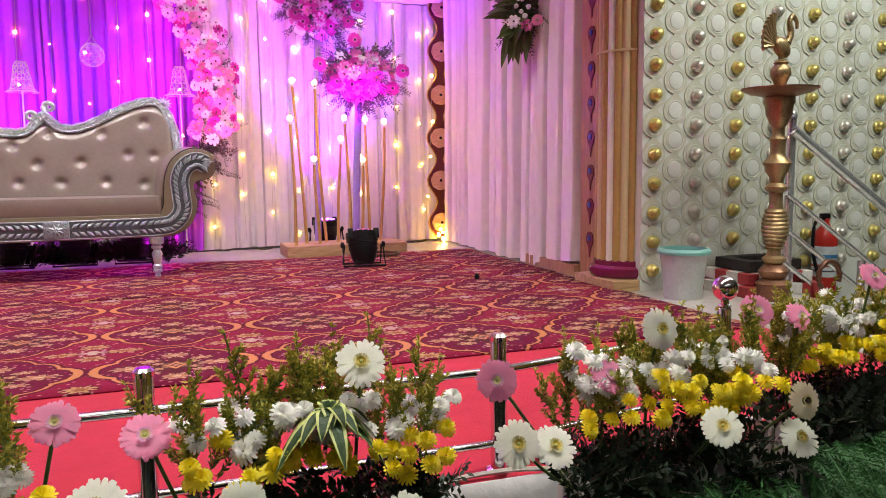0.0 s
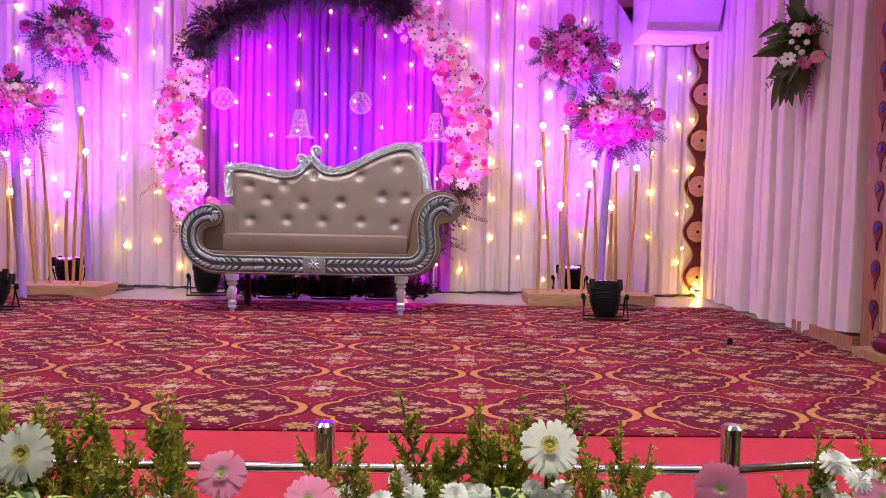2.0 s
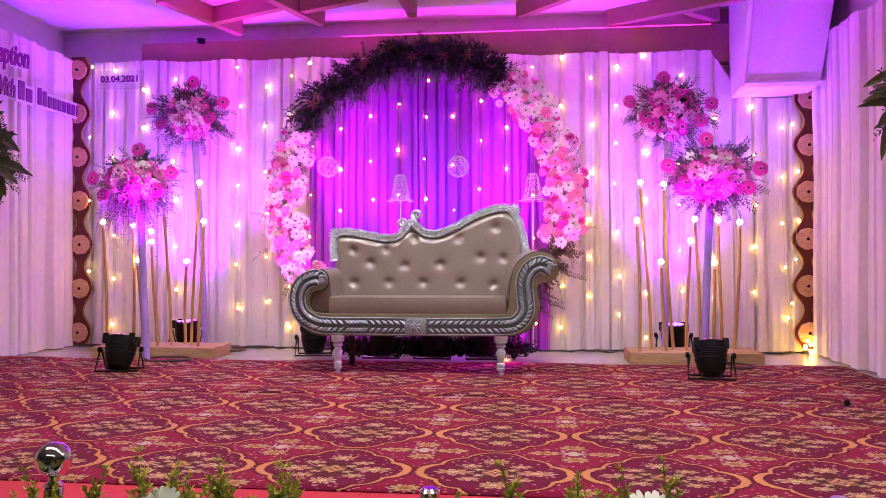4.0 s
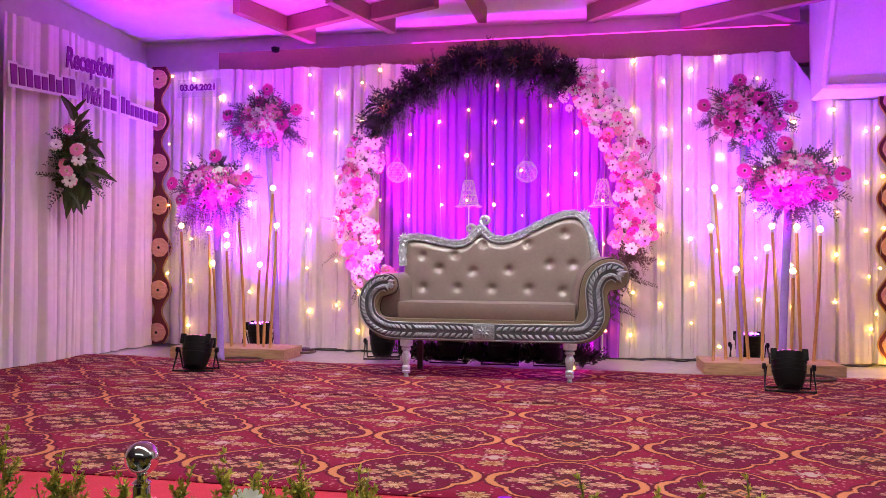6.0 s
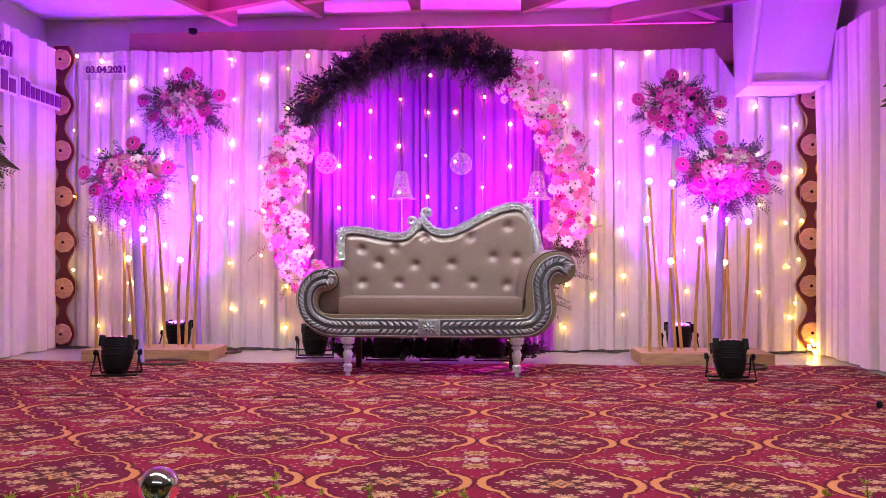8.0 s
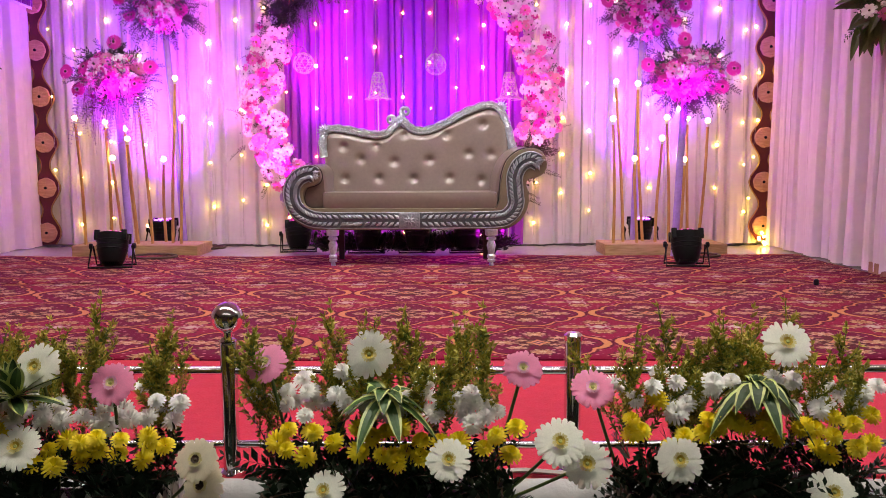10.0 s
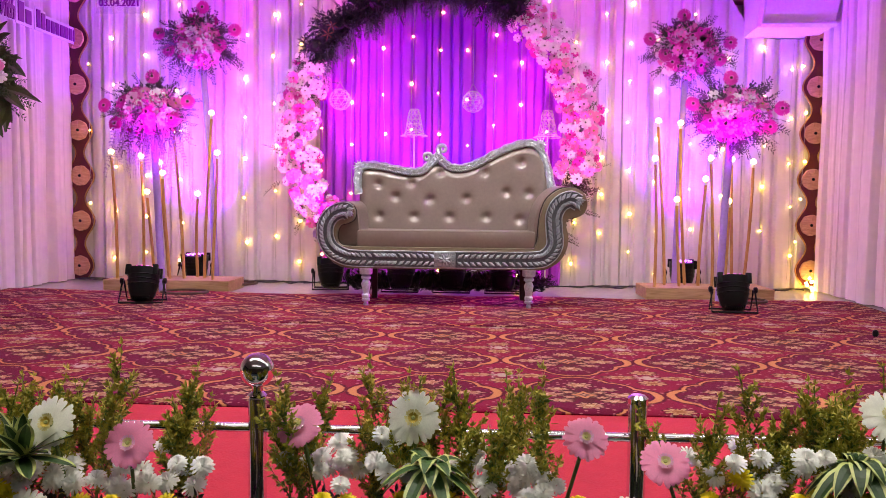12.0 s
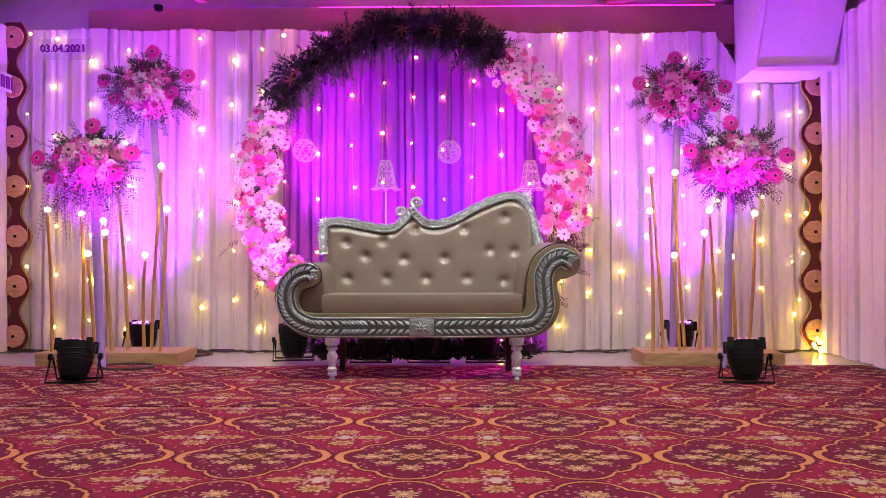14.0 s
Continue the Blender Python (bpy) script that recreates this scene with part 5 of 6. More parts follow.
lettering("with_sign", "purple lettering with white edge on the curtain", "With", Matrix.Translation((-3.36, -1.1, 2.14)) @ WALLROT @ Matrix.Diagonal((0.75, 1.2, 1, 1)), 0.17, 0.25)
bar_sign("name_sign", "purple lettering bars with white edge on the curtain", Matrix.Translation((-3.37, -1.62, 2.12)) @ Matrix.Rotation(radians(5), 4, "X") @ WALLROT, ((-0.36, 0.36, 9, 0.1),), 3)
bar_sign("name_sign", "purple lettering bars with white edge on the curtain", Matrix.Translation((-3.35, -0.52, 2.13)) @ WALLROT, ((-0.42, -0.22, 2, 0.11), (-0.17, 0.46, 9, 0.1)), 4)

# ---- cables along the curtain's foot ----
for x0, x1, seed in ((-3.3, -1.7, 1), (-1.5, -0.7, 2), (0.7, 1.55, 3), (2.4, 3.0, 4), (-3.35, -2.75, 5), (-1.75, -0.95, 6), (-1.3, -0.8, 7), (1.0, 1.5, 8), (1.6, 2.9, 9)):
    r = random.Random(seed)
    pts = spline([(x0 + (x1 - x0) * k / 9, -0.13 + r.uniform(-0.06, 0.05), -0.006 + r.uniform(0, 0.012)) for k in range(10)], 5)
    ob = part("floor_cable", tube(bmesh.new(), pts, 0.0055, 5), WIRE)
    tagged(ob, "black power cable lying along the curtain's foot", "cable", "floor cables")
stub = part("floor_plug", lathe(bmesh.new(), [(0.012, 0), (0.016, 0.01), (0.014, 0.03), (0.006, 0.036)], 10), BLACK)
stub.location = (2.38, -2.57, 0.006)
tagged(stub, "small dark plug lying on the carpet", "plug")

# foliage heap added behind the sofa, near-black to darken the band under it
clump = thing("dark_fill_foliage", "foliage heap added on the floor behind the sofa to darken the band under it", "foliage", (0, 0, 0))
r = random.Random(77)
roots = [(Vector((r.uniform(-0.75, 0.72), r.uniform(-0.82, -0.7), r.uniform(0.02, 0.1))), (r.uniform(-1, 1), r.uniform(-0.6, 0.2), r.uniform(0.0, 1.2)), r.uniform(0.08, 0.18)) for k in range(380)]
sprigs("fronds", roots, mat("dark_fill_frond", (0.014, 0.016, 0.01), 0.7, vary=0.5, scale=15), clump, r, 0.04, 9, 0.35)


# ---- stage rail ----
rail = thing("stage_rail", "low polished steel rail with round posts along the stage edge", "railing")
POSTS = ((-1.73, -5.31, False), (-0.97, -5.31, False), (-0.205, -5.31, True), (0.56, -5.315, False), (1.31, -5.3, False), (2.06, -5.15, True))
for x, y, ball in POSTS:
    bm = bmesh.new()
    lathe(bm, [(0.03, -0.004), (0.03, 0.006), (0.0185, 0.01), (0.0185, 0.312 if not ball else 0.295), (0.0165, 0.318 if not ball else 0.3)], 18, Matrix.Translation((x, y, 0)))
    post = part("post", bm, CHROME, rail, smooth=40)
    if ball:
        bm = lathe(bmesh.new(), [(0.012, 0.298), (0.02, 0.304), (0.011, 0.312), (0.011, 0.324)], 14, Matrix.Translation((x, y, 0)))
        part("neck", bm, CHROME, post, smooth=40)
        bm = bmesh.new()
        bmesh.ops.create_uvsphere(bm, u_segments=28, v_segments=18, radius=0.035, matrix=Matrix.Translation((x, y, 0.355)))
        part("ball_finial", bm, CHROME, post, "polished steel ball", smooth=True)
    else:
        part("cap", lathe(bmesh.new(), [(0.0205, 0.305), (0.0205, 0.316), (0.014, 0.322)], 18, Matrix.Translation((x, y, 0))), CHROME, post, smooth=40)
for (xa, ya, _), (xb, yb, _) in zip(POSTS, POSTS[1:]):
    for z, rr in ((0.236, 0.0095), (0.066, 0.0085)):
        part("bar", tube(bmesh.new(), [(xa, ya, z), (xb, yb, z)], rr, 10), CHROME, rail, smooth=60)

# white cloth laid over the ledge and the stage edge
v, f = [], []
profile = [(-5.352, 0.003), (-5.365, 0.004), (-5.38, -0.03), (-5.395, -0.09), (-5.43, -0.107), (-5.5, -0.108), (-5.6, -0.108), (-5.7, -0.108), (-5.765, -0.112), (-5.785, -0.15), (-5.79, -0.3), (-5.795, -0.48)]
nx = 240
for i in range(nx + 1):
    x = -2.4 + 5.0 * i / nx
    back = 0.0 if x < 1.4 else 0.14 * min((x - 1.4) / 0.7, 1)
    for j, (y, z) in enumerate(profile):
        w = noise.noise((x * 7, j * 0.5, 2.0)) * 0.014 + noise.noise((x * 19, j * 0.9, 5.0)) * 0.006
        if j < 2:
            w *= 0.25
        v.append((x, y + back + (w if j > 8 or j == 2 else w * 0.3), z + (abs(w) * 1.1 if 2 < j < 9 else w * 0.2)))
k = len(profile)
f = [(i * k + j, i * k + j + 1, (i + 1) * k + j + 1, (i + 1) * k + j) for i in range(nx) for j in range(k - 1)]
ob = raw("ledge_cloth", v, f, mat("white_cotton", (0.42, 0.41, 0.4), 0.9, vary=0.1, scale=3, bump=0.3, bump_scale=40))
tagged(ob, "creased white cloth draped over the stage ledge", "cloth")
for x0 in (0.9, -0.1):
    r = random.Random(int(x0 * 10))
    pts = spline([(x0 + 0.75 * k / 7, -5.352 + r.uniform(-0.012, 0.03), 0.008 + r.uniform(0, 0.012)) for k in range(8)], 5)
    ob = part("edge_cable", tube(bmesh.new(), pts, 0.006, 5), WIRE_CLEAR)
    tagged(ob, "loose pale cable along the stage edge", "cable")


# ---- planters ----
def blade_rosette(name, parent, c, seed, count=20, ln=0.13, droop=0.7):
    r = random.Random(seed)
    v, f, mi = [], [], []
    for k in range(count):
        a = k * 2.4
        el = r.uniform(-0.1, 1.25)
        d = Vector((math.cos(a) * math.cos(el), math.sin(a) * math.cos(el) - 0.25, math.sin(el))).normalized()
        side = d.cross(Vector((0, 0, 1))).normalized()
        up = side.cross(d)
        L_ = ln * r.uniform(0.75, 1.15)
        b, n = len(v), 7
        for q in range(n + 1):
            t = q / n
            w = 0.0155 * math.sin(math.pi * min(0.1 + t * 0.9, 1)) ** 0.7
            p = Vector(c) + d * L_ * t - Vector((0, 0, droop * L_ * t * t))
            for s in (-1, -0.62, 0, 0.62, 1):
                v.append(p + side * w * s + up * (0.004 * abs(s)))
        for q in range(n):
            for s in range(4):
                i = b + q * 5 + s
                f.append((i, i + 1, i + 6, i + 5)), mi.append(1 if s in (0, 3) else 0)
    me = bpy.data.meshes.new(name)
    me.from_pydata([tuple(q) for q in v], [], f)
    o = finish(name, me, [LEAF, VARIEG], parent, "green leaf rosette with pale yellow edges")
    me.polygons.foreach_set("material_index", mi)
    return o


def spray_mesh(seed, leaf_mat, tip_mat, ln=0.2):
    """An upright goldenrod spray: a bent stem with short plumed side shoots."""
    r = random.Random(seed)
    v, f, mi = [], [], []

    def leaflet(c, ax, l, w, m):
        nrm = ax.cross(Vector((r.uniform(-1, 1), r.uniform(-1, 1), r.uniform(-1, 1)))).normalized() * w
        b = len(v)
        v.extend([c, c + ax * l * 0.5 + nrm, c + ax * l, c + ax * l * 0.5 - nrm])
        f.append((b, b + 1, b + 2, b + 3)), mi.append(m)

    def shoot(root, d, l, n, m):
        last = root
        for q in range(n):
            t = (q + 1) / n
            c = root + d * l * t + Vector((0, 0, 0.15 * l * t * t))
            b = len(v)
            s = d.cross(Vector((0, 1, 0.2))).normalized() * 0.0012
            v.extend([last - s, last + s, c + s, c - s])
            f.append((b, b + 1, b + 2, b + 3)), mi.append(0)
            last = c
            for e in range(8):
                a = Vector((r.gauss(0, 1), r.gauss(0, 1), r.gauss(0.5, 1))).normalized()
                leaflet(c, (d * 0.6 + a).normalized(), r.uniform(0.007, 0.017), 0.0022, m if r.random() < t + 0.2 else 0)

    bend = Vector((r.uniform(-0.25, 0.25), r.uniform(-0.15, 0.15), 0))
    shoot(Vector((0, 0, 0)), (Vector((0, 0, 1)) + bend).normalized(), ln, 18, 1)
    for k in range(11):
        t = 0.2 + 0.75 * k / 11
        root = (Vector((0, 0, 1)) + bend).normalized() * ln * t
        a = r.uniform(0, math.tau)
        shoot(root, Vector((math.cos(a), math.sin(a) * 0.6, 1.3)).normalized(), ln * (0.34 - 0.22 * t), 7, 1)
    me = bpy.data.meshes.new("spray")
    me.from_pydata([tuple(q) for q in v], [], f)
    me.materials.append(leaf_mat), me.materials.append(tip_mat)
    me.polygons.foreach_set("material_index", mi)
    return me


SPRAYS = [spray_mesh(s, SPRAY, SPRAYTIP) for s in (1, 2)] + [spray_mesh(s, SPRAY, SPRAYTIP, 0.22) for s in (3, 4)]
PICKETBROWN = mat("brown_picket", (0.12, 0.09, 0.06), 0.7, vary=0.3, scale=20)
PICKETWHITE = mat("white_picket", (0.5, 0.48, 0.44), 0.6, vary=0.15, scale=20)
SOIL = mat("dark_soil", (0.015, 0.012, 0.01), 0.95, bump=0.6)


def planter(cx, cy, seed, gerberas, rosettes, picket, turn=0.0, wide=0.23, sprays=26, lift=0.0):
    s = thing("flower_planter", "picket box planter with white and pink gerberas, yellow and white chrysanthemums", "flower planter", (cx, cy, -0.098), "planters along the stage edge")
    s.rotation_euler = (0, 0, turn)
    r = random.Random(seed)
    part("trough", box(bmesh.new(), -wide + 0.01, wide - 0.01, -0.065, 0.065, 0.0, 0.115, 0.004), SOIL, s, "dark filled trough")
    pk = None
    spots = [(-wide + 2 * wide * k / 10, -0.074, 0) for k in range(11)] + [(-wide, -0.07 + 0.14 * k / 4, 90) for k in range(1, 4)] + [(wide, -0.07 + 0.14 * k / 4, 90) for k in range(1, 4)]
    for x, y, a in spots:
        m = Matrix.Translation((x, y, 0)) @ Matrix.Rotation(radians(a), 4, "Z")
        if pk is None:
            pk = part("picket", prism(bmesh.new(), [(-0.013, 0), (0.013, 0), (0.013, 0.14), (0, 0.163), (-0.013, 0.14)], -0.004, 0.004), picket, s)
            pk.matrix_basis = m
        else:
            again("picket", pk, s, m)
    for z in (0.04, 0.105):
        part("picket_rail", box(bmesh.new(), -wide, wide, -0.07, -0.064, z, z + 0.016), picket, s)
    # leafy filling
    roots = []
    for k in range(150):
        p = Vector((r.uniform(-wide, wide), r.uniform(-0.08, 0.06), r.uniform(0.1, 0.2)))
        roots.append((p, (r.uniform(-0.8, 0.8), r.uniform(-0.8, 0.3), r.uniform(0.1, 1)), r.uniform(0.05, 0.13)))
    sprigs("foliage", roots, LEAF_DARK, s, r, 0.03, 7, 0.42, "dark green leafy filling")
    roots = [(Vector((r.uniform(-wide, wide), -0.09 + r.uniform(-0.05, 0.0), r.uniform(0.0, 0.13))), (r.uniform(-0.7, 0.7), r.uniform(-1, -0.3), r.uniform(-0.9, 0.1)), r.uniform(0.08, 0.2)) for k in range(330)]
    sprigs("trailing_fern", roots, FERN, s, r, 0.02, 16, 0.2, "fine trailing fern", twig=FERN)
    # leaves added over the pickets to darken the planter's shaded front
    roots = [(Vector((r.uniform(-wide, wide), -0.085, r.uniform(0.06, 0.16))), (r.uniform(-1, 1), r.uniform(-0.7, -0.1), r.uniform(-0.5, 0.6)), r.uniform(0.05, 0.1)) for k in range(80)]
    sprigs("front_foliage", roots, LEAF_DARK, s, r, 0.032, 7, 0.45, "dark leaves added over the pickets to darken the shaded front")
    tufts = [-wide - 0.01 + (2 * wide + 0.02) * (k + r.uniform(0.2, 0.8)) / 6 for k in range(6)]
    for k in range(sprays):
        x = tufts[k % len(tufts)] + r.gauss(0, 0.02)
        o = new("goldenrod_spray", r.choice(SPRAYS))
        o.parent = s
        o.matrix_basis = Matrix.Translation((x, r.uniform(-0.01, 0.06), r.uniform(0.2, 0.25))) @ Euler((r.uniform(-0.25, 0.2), x * 1.3 + r.uniform(-0.2, 0.2), r.uniform(0, 6))).to_matrix().to_4x4() @ Matrix.Scale(r.uniform(0.75, 1.15), 4)
    taken = []

    def free(p, d):
        if any((p - q).length < d for q in taken):
            return False
        taken.append(p)
        return True

    for x, z, c in gerberas:
        p = Vector((x - cx, (-0.12 if z < 0.22 else -0.03) + r.uniform(-0.02, 0.01), z + 0.098))
        taken.append(p)
        kind = {"w": G_WHITE, "p": G_PINK, "c": G_CREAM}[c]
        n = Vector((r.uniform(-0.4, 0.4), -1, r.uniform(0.3, 0.95)))
        g = bloom("gerbera", kind, s, p, n, r.uniform(0.92, 1.06), r)
        foot = Vector((max(-wide + 0.03, min(wide - 0.03, p.x * 0.8)), 0.0, 0.1))
        back = p - n.normalized() * 0.004
        mid = (foot + back) / 2 - n.normalized() * 0.03
        part("stem", tube(bmesh.new(), spline([foot, mid, back], 6), 0.0035, 6), STEM, s, smooth=True)
    for name, kind, count, z0, z1, y0, y1 in (("chrysanthemum", M_WHITE, 40, 0.29, 0.33, -0.06, 0.03), ("yellow_chrysanthemum", M_YELLOW, 29, 0.235, 0.275, -0.1, -0.05)):
        clusters = [(-wide + 2 * wide * (k + r.uniform(0.15, 0.85)) / 8, r.uniform(z0, z1)) for k in range(8)]
        made = tries = 0
        while made < count and tries < 900:
            tries += 1
            c = r.choice(clusters)
            p = Vector((c[0] + r.gauss(0, 0.032), r.uniform(y0, y1), c[1] + lift + r.gauss(0, 0.017)))
            if abs(p.x) < wide + 0.03 and free(p, 0.026):
                bloom(name, kind, s, p, (r.uniform(-0.5, 0.5), -1, r.uniform(0.6, 1.6)), r.uniform(0.76, 1.04), r)
                made += 1
    for k, (x, z, sd) in enumerate(rosettes):
        blade_rosette("leaf_rosette", s, (x - cx, -0.07, z + 0.098), seed * 10 + k, 20, 0.1, sd)
    return s


planter(-0.5, -5.5, 41, ((-0.507, 0.304, "w"), (-0.661, 0.28, "w"), (-0.506, 0.175, "w"), (-0.362, 0.272, "p"), (-0.167, 0.1, "c"), (-0.173, 0.155, "c")), ((-0.54, 0.25, 0.15),), PICKETWHITE)
planter(0.157, -5.5, 42, ((0.134, 0.327, "w"), (-0.067, 0.306, "p"), (0.43, 0.295, "p"), (0.286, 0.155, "w"), (0.058, 0.093, "w"), (0.491, 0.179, "w"), (0.542, 0.138, "w")), ((0.165, 0.25, 0.7),), PICKETBROWN, lift=0.012)
planter(0.86, -5.5, 43, ((0.935, 0.346, "w"), (0.709, 0.15, "w"), (0.984, 0.093, "w"), (0.565, 0.256, "p")), ((0.865, 0.27, 0.9),), PICKETBROWN, lift=0.032)
planter(1.62, -5.49, 44, ((1.579, 0.354, "w"), (1.66, 0.166, "w"), (1.203, 0.286, "p"), (1.211, 0.183, "w"), (1.292, 0.164, "w"), (1.45, 0.27, "p"), (1.879, 0.193, "c"), (1.879, 0.108, "w")), (), PICKETWHITE, lift=0.055)
planter(2.24, -5.36, 45, ((1.926, 0.348, "p"), (2.051, 0.324, "p"), (2.354, 0.147, "w"), (2.345, 0.40, "p")), (), PICKETWHITE, 0.1, lift=0.085)

# ---- right side: painted board, column, skirting ----
CREAM = mat("cream_paint", (0.55, 0.42, 0.24), 0.5, vary=0.1, scale=8)
OCHRE = mat("ochre_paint", (0.42, 0.25, 0.08), 0.5, vary=0.15, scale=8)
WHITEST = mat("white_stripe_paint", (0.72, 0.68, 0.6), 0.5, vary=0.08, scale=8)
PLUM = mat("plum_gloss_paint", (0.16, 0.01, 0.05), 0.25, vary=0.15, scale=10)
BOARDWOOD = wood("veneer_board", (0.3, 0.14, 0.07), (0.46, 0.25, 0.13), 3, 0.5)
board = thing("painted_board", "veneered wooden board painted with maroon paisley drops", "wall panel", (0, 0, 0))
part("panel", box(bmesh.new(), 3.07, 3.1, -2.83, -2.6, -0.012, 2.93, 0.004), BOARDWOOD, board)
MAROON = mat("maroon_paint", (0.14, 0.008, 0.02), 0.5, vary=0.2, scale=20)
BLUE = mat("blue_enamel", (0.04, 0.05, 0.3), 0.3)
drop_mesh = dot_mesh = None
for k in range(12):
    z = 0.22 + 0.205 * k
    if drop_mesh is None:
        pts = spline([(0, 0, -0.1), (0.012, 0, -0.05), (0.036, 0, -0.01), (0.04, 0, 0.025), (0.018, 0, 0.055), (-0.018, 0, 0.055), (-0.038, 0, 0.025), (-0.032, 0, -0.01), (-0.012, 0, -0.04)], 4, True)
        bm = prism(bmesh.new(), [(p.x, p.z) for p in pts], -0.005, 0.0)
        bm.transform(Matrix.Rotation(radians(-90), 4, "Z"))
        drop_mesh = part("paisley_drop", bm, MAROON, board, "maroon paisley drop")
        drop_mesh.location = (3.069, -2.72, z)
        bm = lathe(bmesh.new(), [(0.02, 0), (0.02, 0.003), (0.014, 0.006)], 12, Matrix.Rotation(radians(-90), 4, "Y"))
        dot_mesh = part("blue_stud", bm, BLUE, drop_mesh, "blue stud")
        dot_mesh.location = (-0.006, 0, 0.02)
    else:
        o = again("paisley_drop", drop_mesh, board, Matrix.Translation((3.069, -2.72, z)), "maroon paisley drop")
        again("blue_stud", dot_mesh, o, Matrix.Translation((-0.006, 0, 0.02)), "blue stud")
col = thing("column", "round painted column with cream and ochre stripes on a plum base", "column", (3.13, -3.02, 0))
for k in range(24):
    a0, a1 = math.tau * k / 24, math.tau * (k + 1) / 24
    bm = bmesh.new()
    rr = 0.165
    lo_, hi_ = [], []
    for q in range(6):
        a = a0 + (a1 - a0) * q / 5
        rad = rr + 0.014 * math.sin(math.pi * q / 5)
        lo_.append(bm.verts.new((rad * math.cos(a), rad * math.sin(a), 0.14)))
        hi_.append(bm.verts.new((rad * math.cos(a), rad * math.sin(a), 2.93)))
    for q in range(5):
        bm.faces.new((lo_[q], lo_[q + 1], hi_[q + 1], hi_[q]))
    c0, c1 = bm.verts.new((0.1 * math.cos(a0), 0.1 * math.sin(a0), 0.14)), bm.verts.new((0.1 * math.cos(a0), 0.1 * math.sin(a0), 2.93))
    part("flute", bm, (OCHRE, WHITEST, OCHRE, CREAM)[k % 4], col, smooth=40)
part("collar", lathe(bmesh.new(), [(0.17, 1.3), (0.18, 1.303), (0.18, 1.315), (0.17, 1.318)], 32), CREAM, col, smooth=30)
part("base_ring", lathe(bmesh.new(), [(0.17, 0.05), (0.2, 0.055), (0.213, 0.08), (0.208, 0.105), (0.186, 0.12), (0.184, 0.145), (0.17, 0.15)], 32), PLUM, col, "glossy plum base moulding", smooth=40)
part("plinth", box(bmesh.new(), -0.215, 0.1, -0.215, 0.215, -0.012, 0.05, 0.004), BASEWOOD, col)
o = part("skirting", box(bmesh.new(), 3.03, 3.12, -2.6, -1.9, -0.012, 0.06, 0.004), BOARDWOOD)
tagged(o, "wooden skirting under the raised curtain hem", "skirting", kind="structure")

# ---- moulded wall with gold and silver studs ----
mould = part("wall_moulded", box(bmesh.new(), 3.08, 9.0, -3.24, -3.1, -0.3, 2.93), mat("moulded_panel", (0.6, 0.61, 0.57), 0.45, vary=0.08, scale=5))
tagged(mould, "cream moulded wall panel with rings and gold and silver studs", "wall", kind="structure")
RINGMAT = mat("raised_ring", (0.6, 0.61, 0.57), 0.45, vary=0.06, scale=6, rand=0.05)
GROOVE = mat("olive_groove", (0.5, 0.5, 0.41), 0.5, vary=0.1, scale=6)
GOLD = mat("gold_stud", (0.62, 0.52, 0.17), 0.36, 0.6, vary=0.15, scale=20, rand=0.12)
SILVERSTUD = mat("silver_stud", (0.62, 0.6, 0.54), 0.34, 0.6, vary=0.15, scale=20, rand=0.1)
pts = spline([(0, 0, 0.098), (0.03, 0, 0.072), (0.062, 0, 0.042), (0.074, 0, 0.0), (0.06, 0, -0.045), (0.0, 0, -0.072), (-0.06, 0, -0.045), (-0.074, 0, 0.0), (-0.062, 0, 0.042), (-0.03, 0, 0.072)], 3, True)
tear = [(p.x, p.z) for p in pts]
TO_WALL = Matrix.Rotation(radians(90), 4, "X")


def wall_meshes():
    bm = prism(bmesh.new(), tear, -0.007, 0.0)
    a = part("ring", bm, GROOVE, mould)
    bm = bmesh.new()
    lathe(bm, [(0.056, 0.0), (0.056, 0.0085), (0.054, 0.0095), (0.052, 0.0085), (0.0515, 0.0)], 20, TO_WALL)
    b = part("ring_lip", bm, RINGMAT, a, smooth=40)
    c = part("disc", lathe(bmesh.new(), [(0.046, 0.004), (0.045, 0.0095), (0.042, 0.0105)], 18, TO_WALL), RINGMAT, a, smooth=30)
    bm = lathe(bmesh.new(), [(0.037, 0.0), (0.036, 0.015), (0.032, 0.021), (0.028, 0.022), (0.027, 0.038), (0.021, 0.048), (0.008, 0.052)], 16, Matrix.Rotation(radians(78), 4, "X"))
    d = part("stud", bm, GOLD, a, smooth=True)
    bm = lathe(bmesh.new(), [(0.037, 0.0), (0.036, 0.015), (0.032, 0.021), (0.028, 0.022), (0.027, 0.038), (0.021, 0.048), (0.008, 0.052)], 16, Matrix.Rotation(radians(78), 4, "X"))
    e = part("stud", bm, SILVERSTUD, a, smooth=True)
    return a, b, c, d, e


W = wall_meshes()
for o in W:
    o.location = (3.15, -3.24, 0.1)
for o in W[1:]:
    o.location = (0, 0, 0)
W[3].location = W[4].location = (0, -0.004, 0)
spots = []
for c in range(15):
    for q in range(17):
        x, z = 3.15 + 0.1345 * c, 0.1 + 0.16 * q + (0.08 if c % 2 else 0)
        if c == 0 and q == 0:
            continue
        if z < 2.25:
            spots.append((x, z, c))
for x, z, c in spots:
    ringo = again("ring", W[0], mould, Matrix.Translation((x, -3.24, z)))
    again("ring_lip", W[1], ringo, Matrix())
    if c % 2:
        again("disc", W[2], ringo, Matrix())
    else:
        again("stud", W[3] if c % 4 == 0 else W[4], ringo, Matrix.Translation((0, -0.004, 0)))
for o in (W[2], W[4]):
    bpy.data.objects.remove(o)

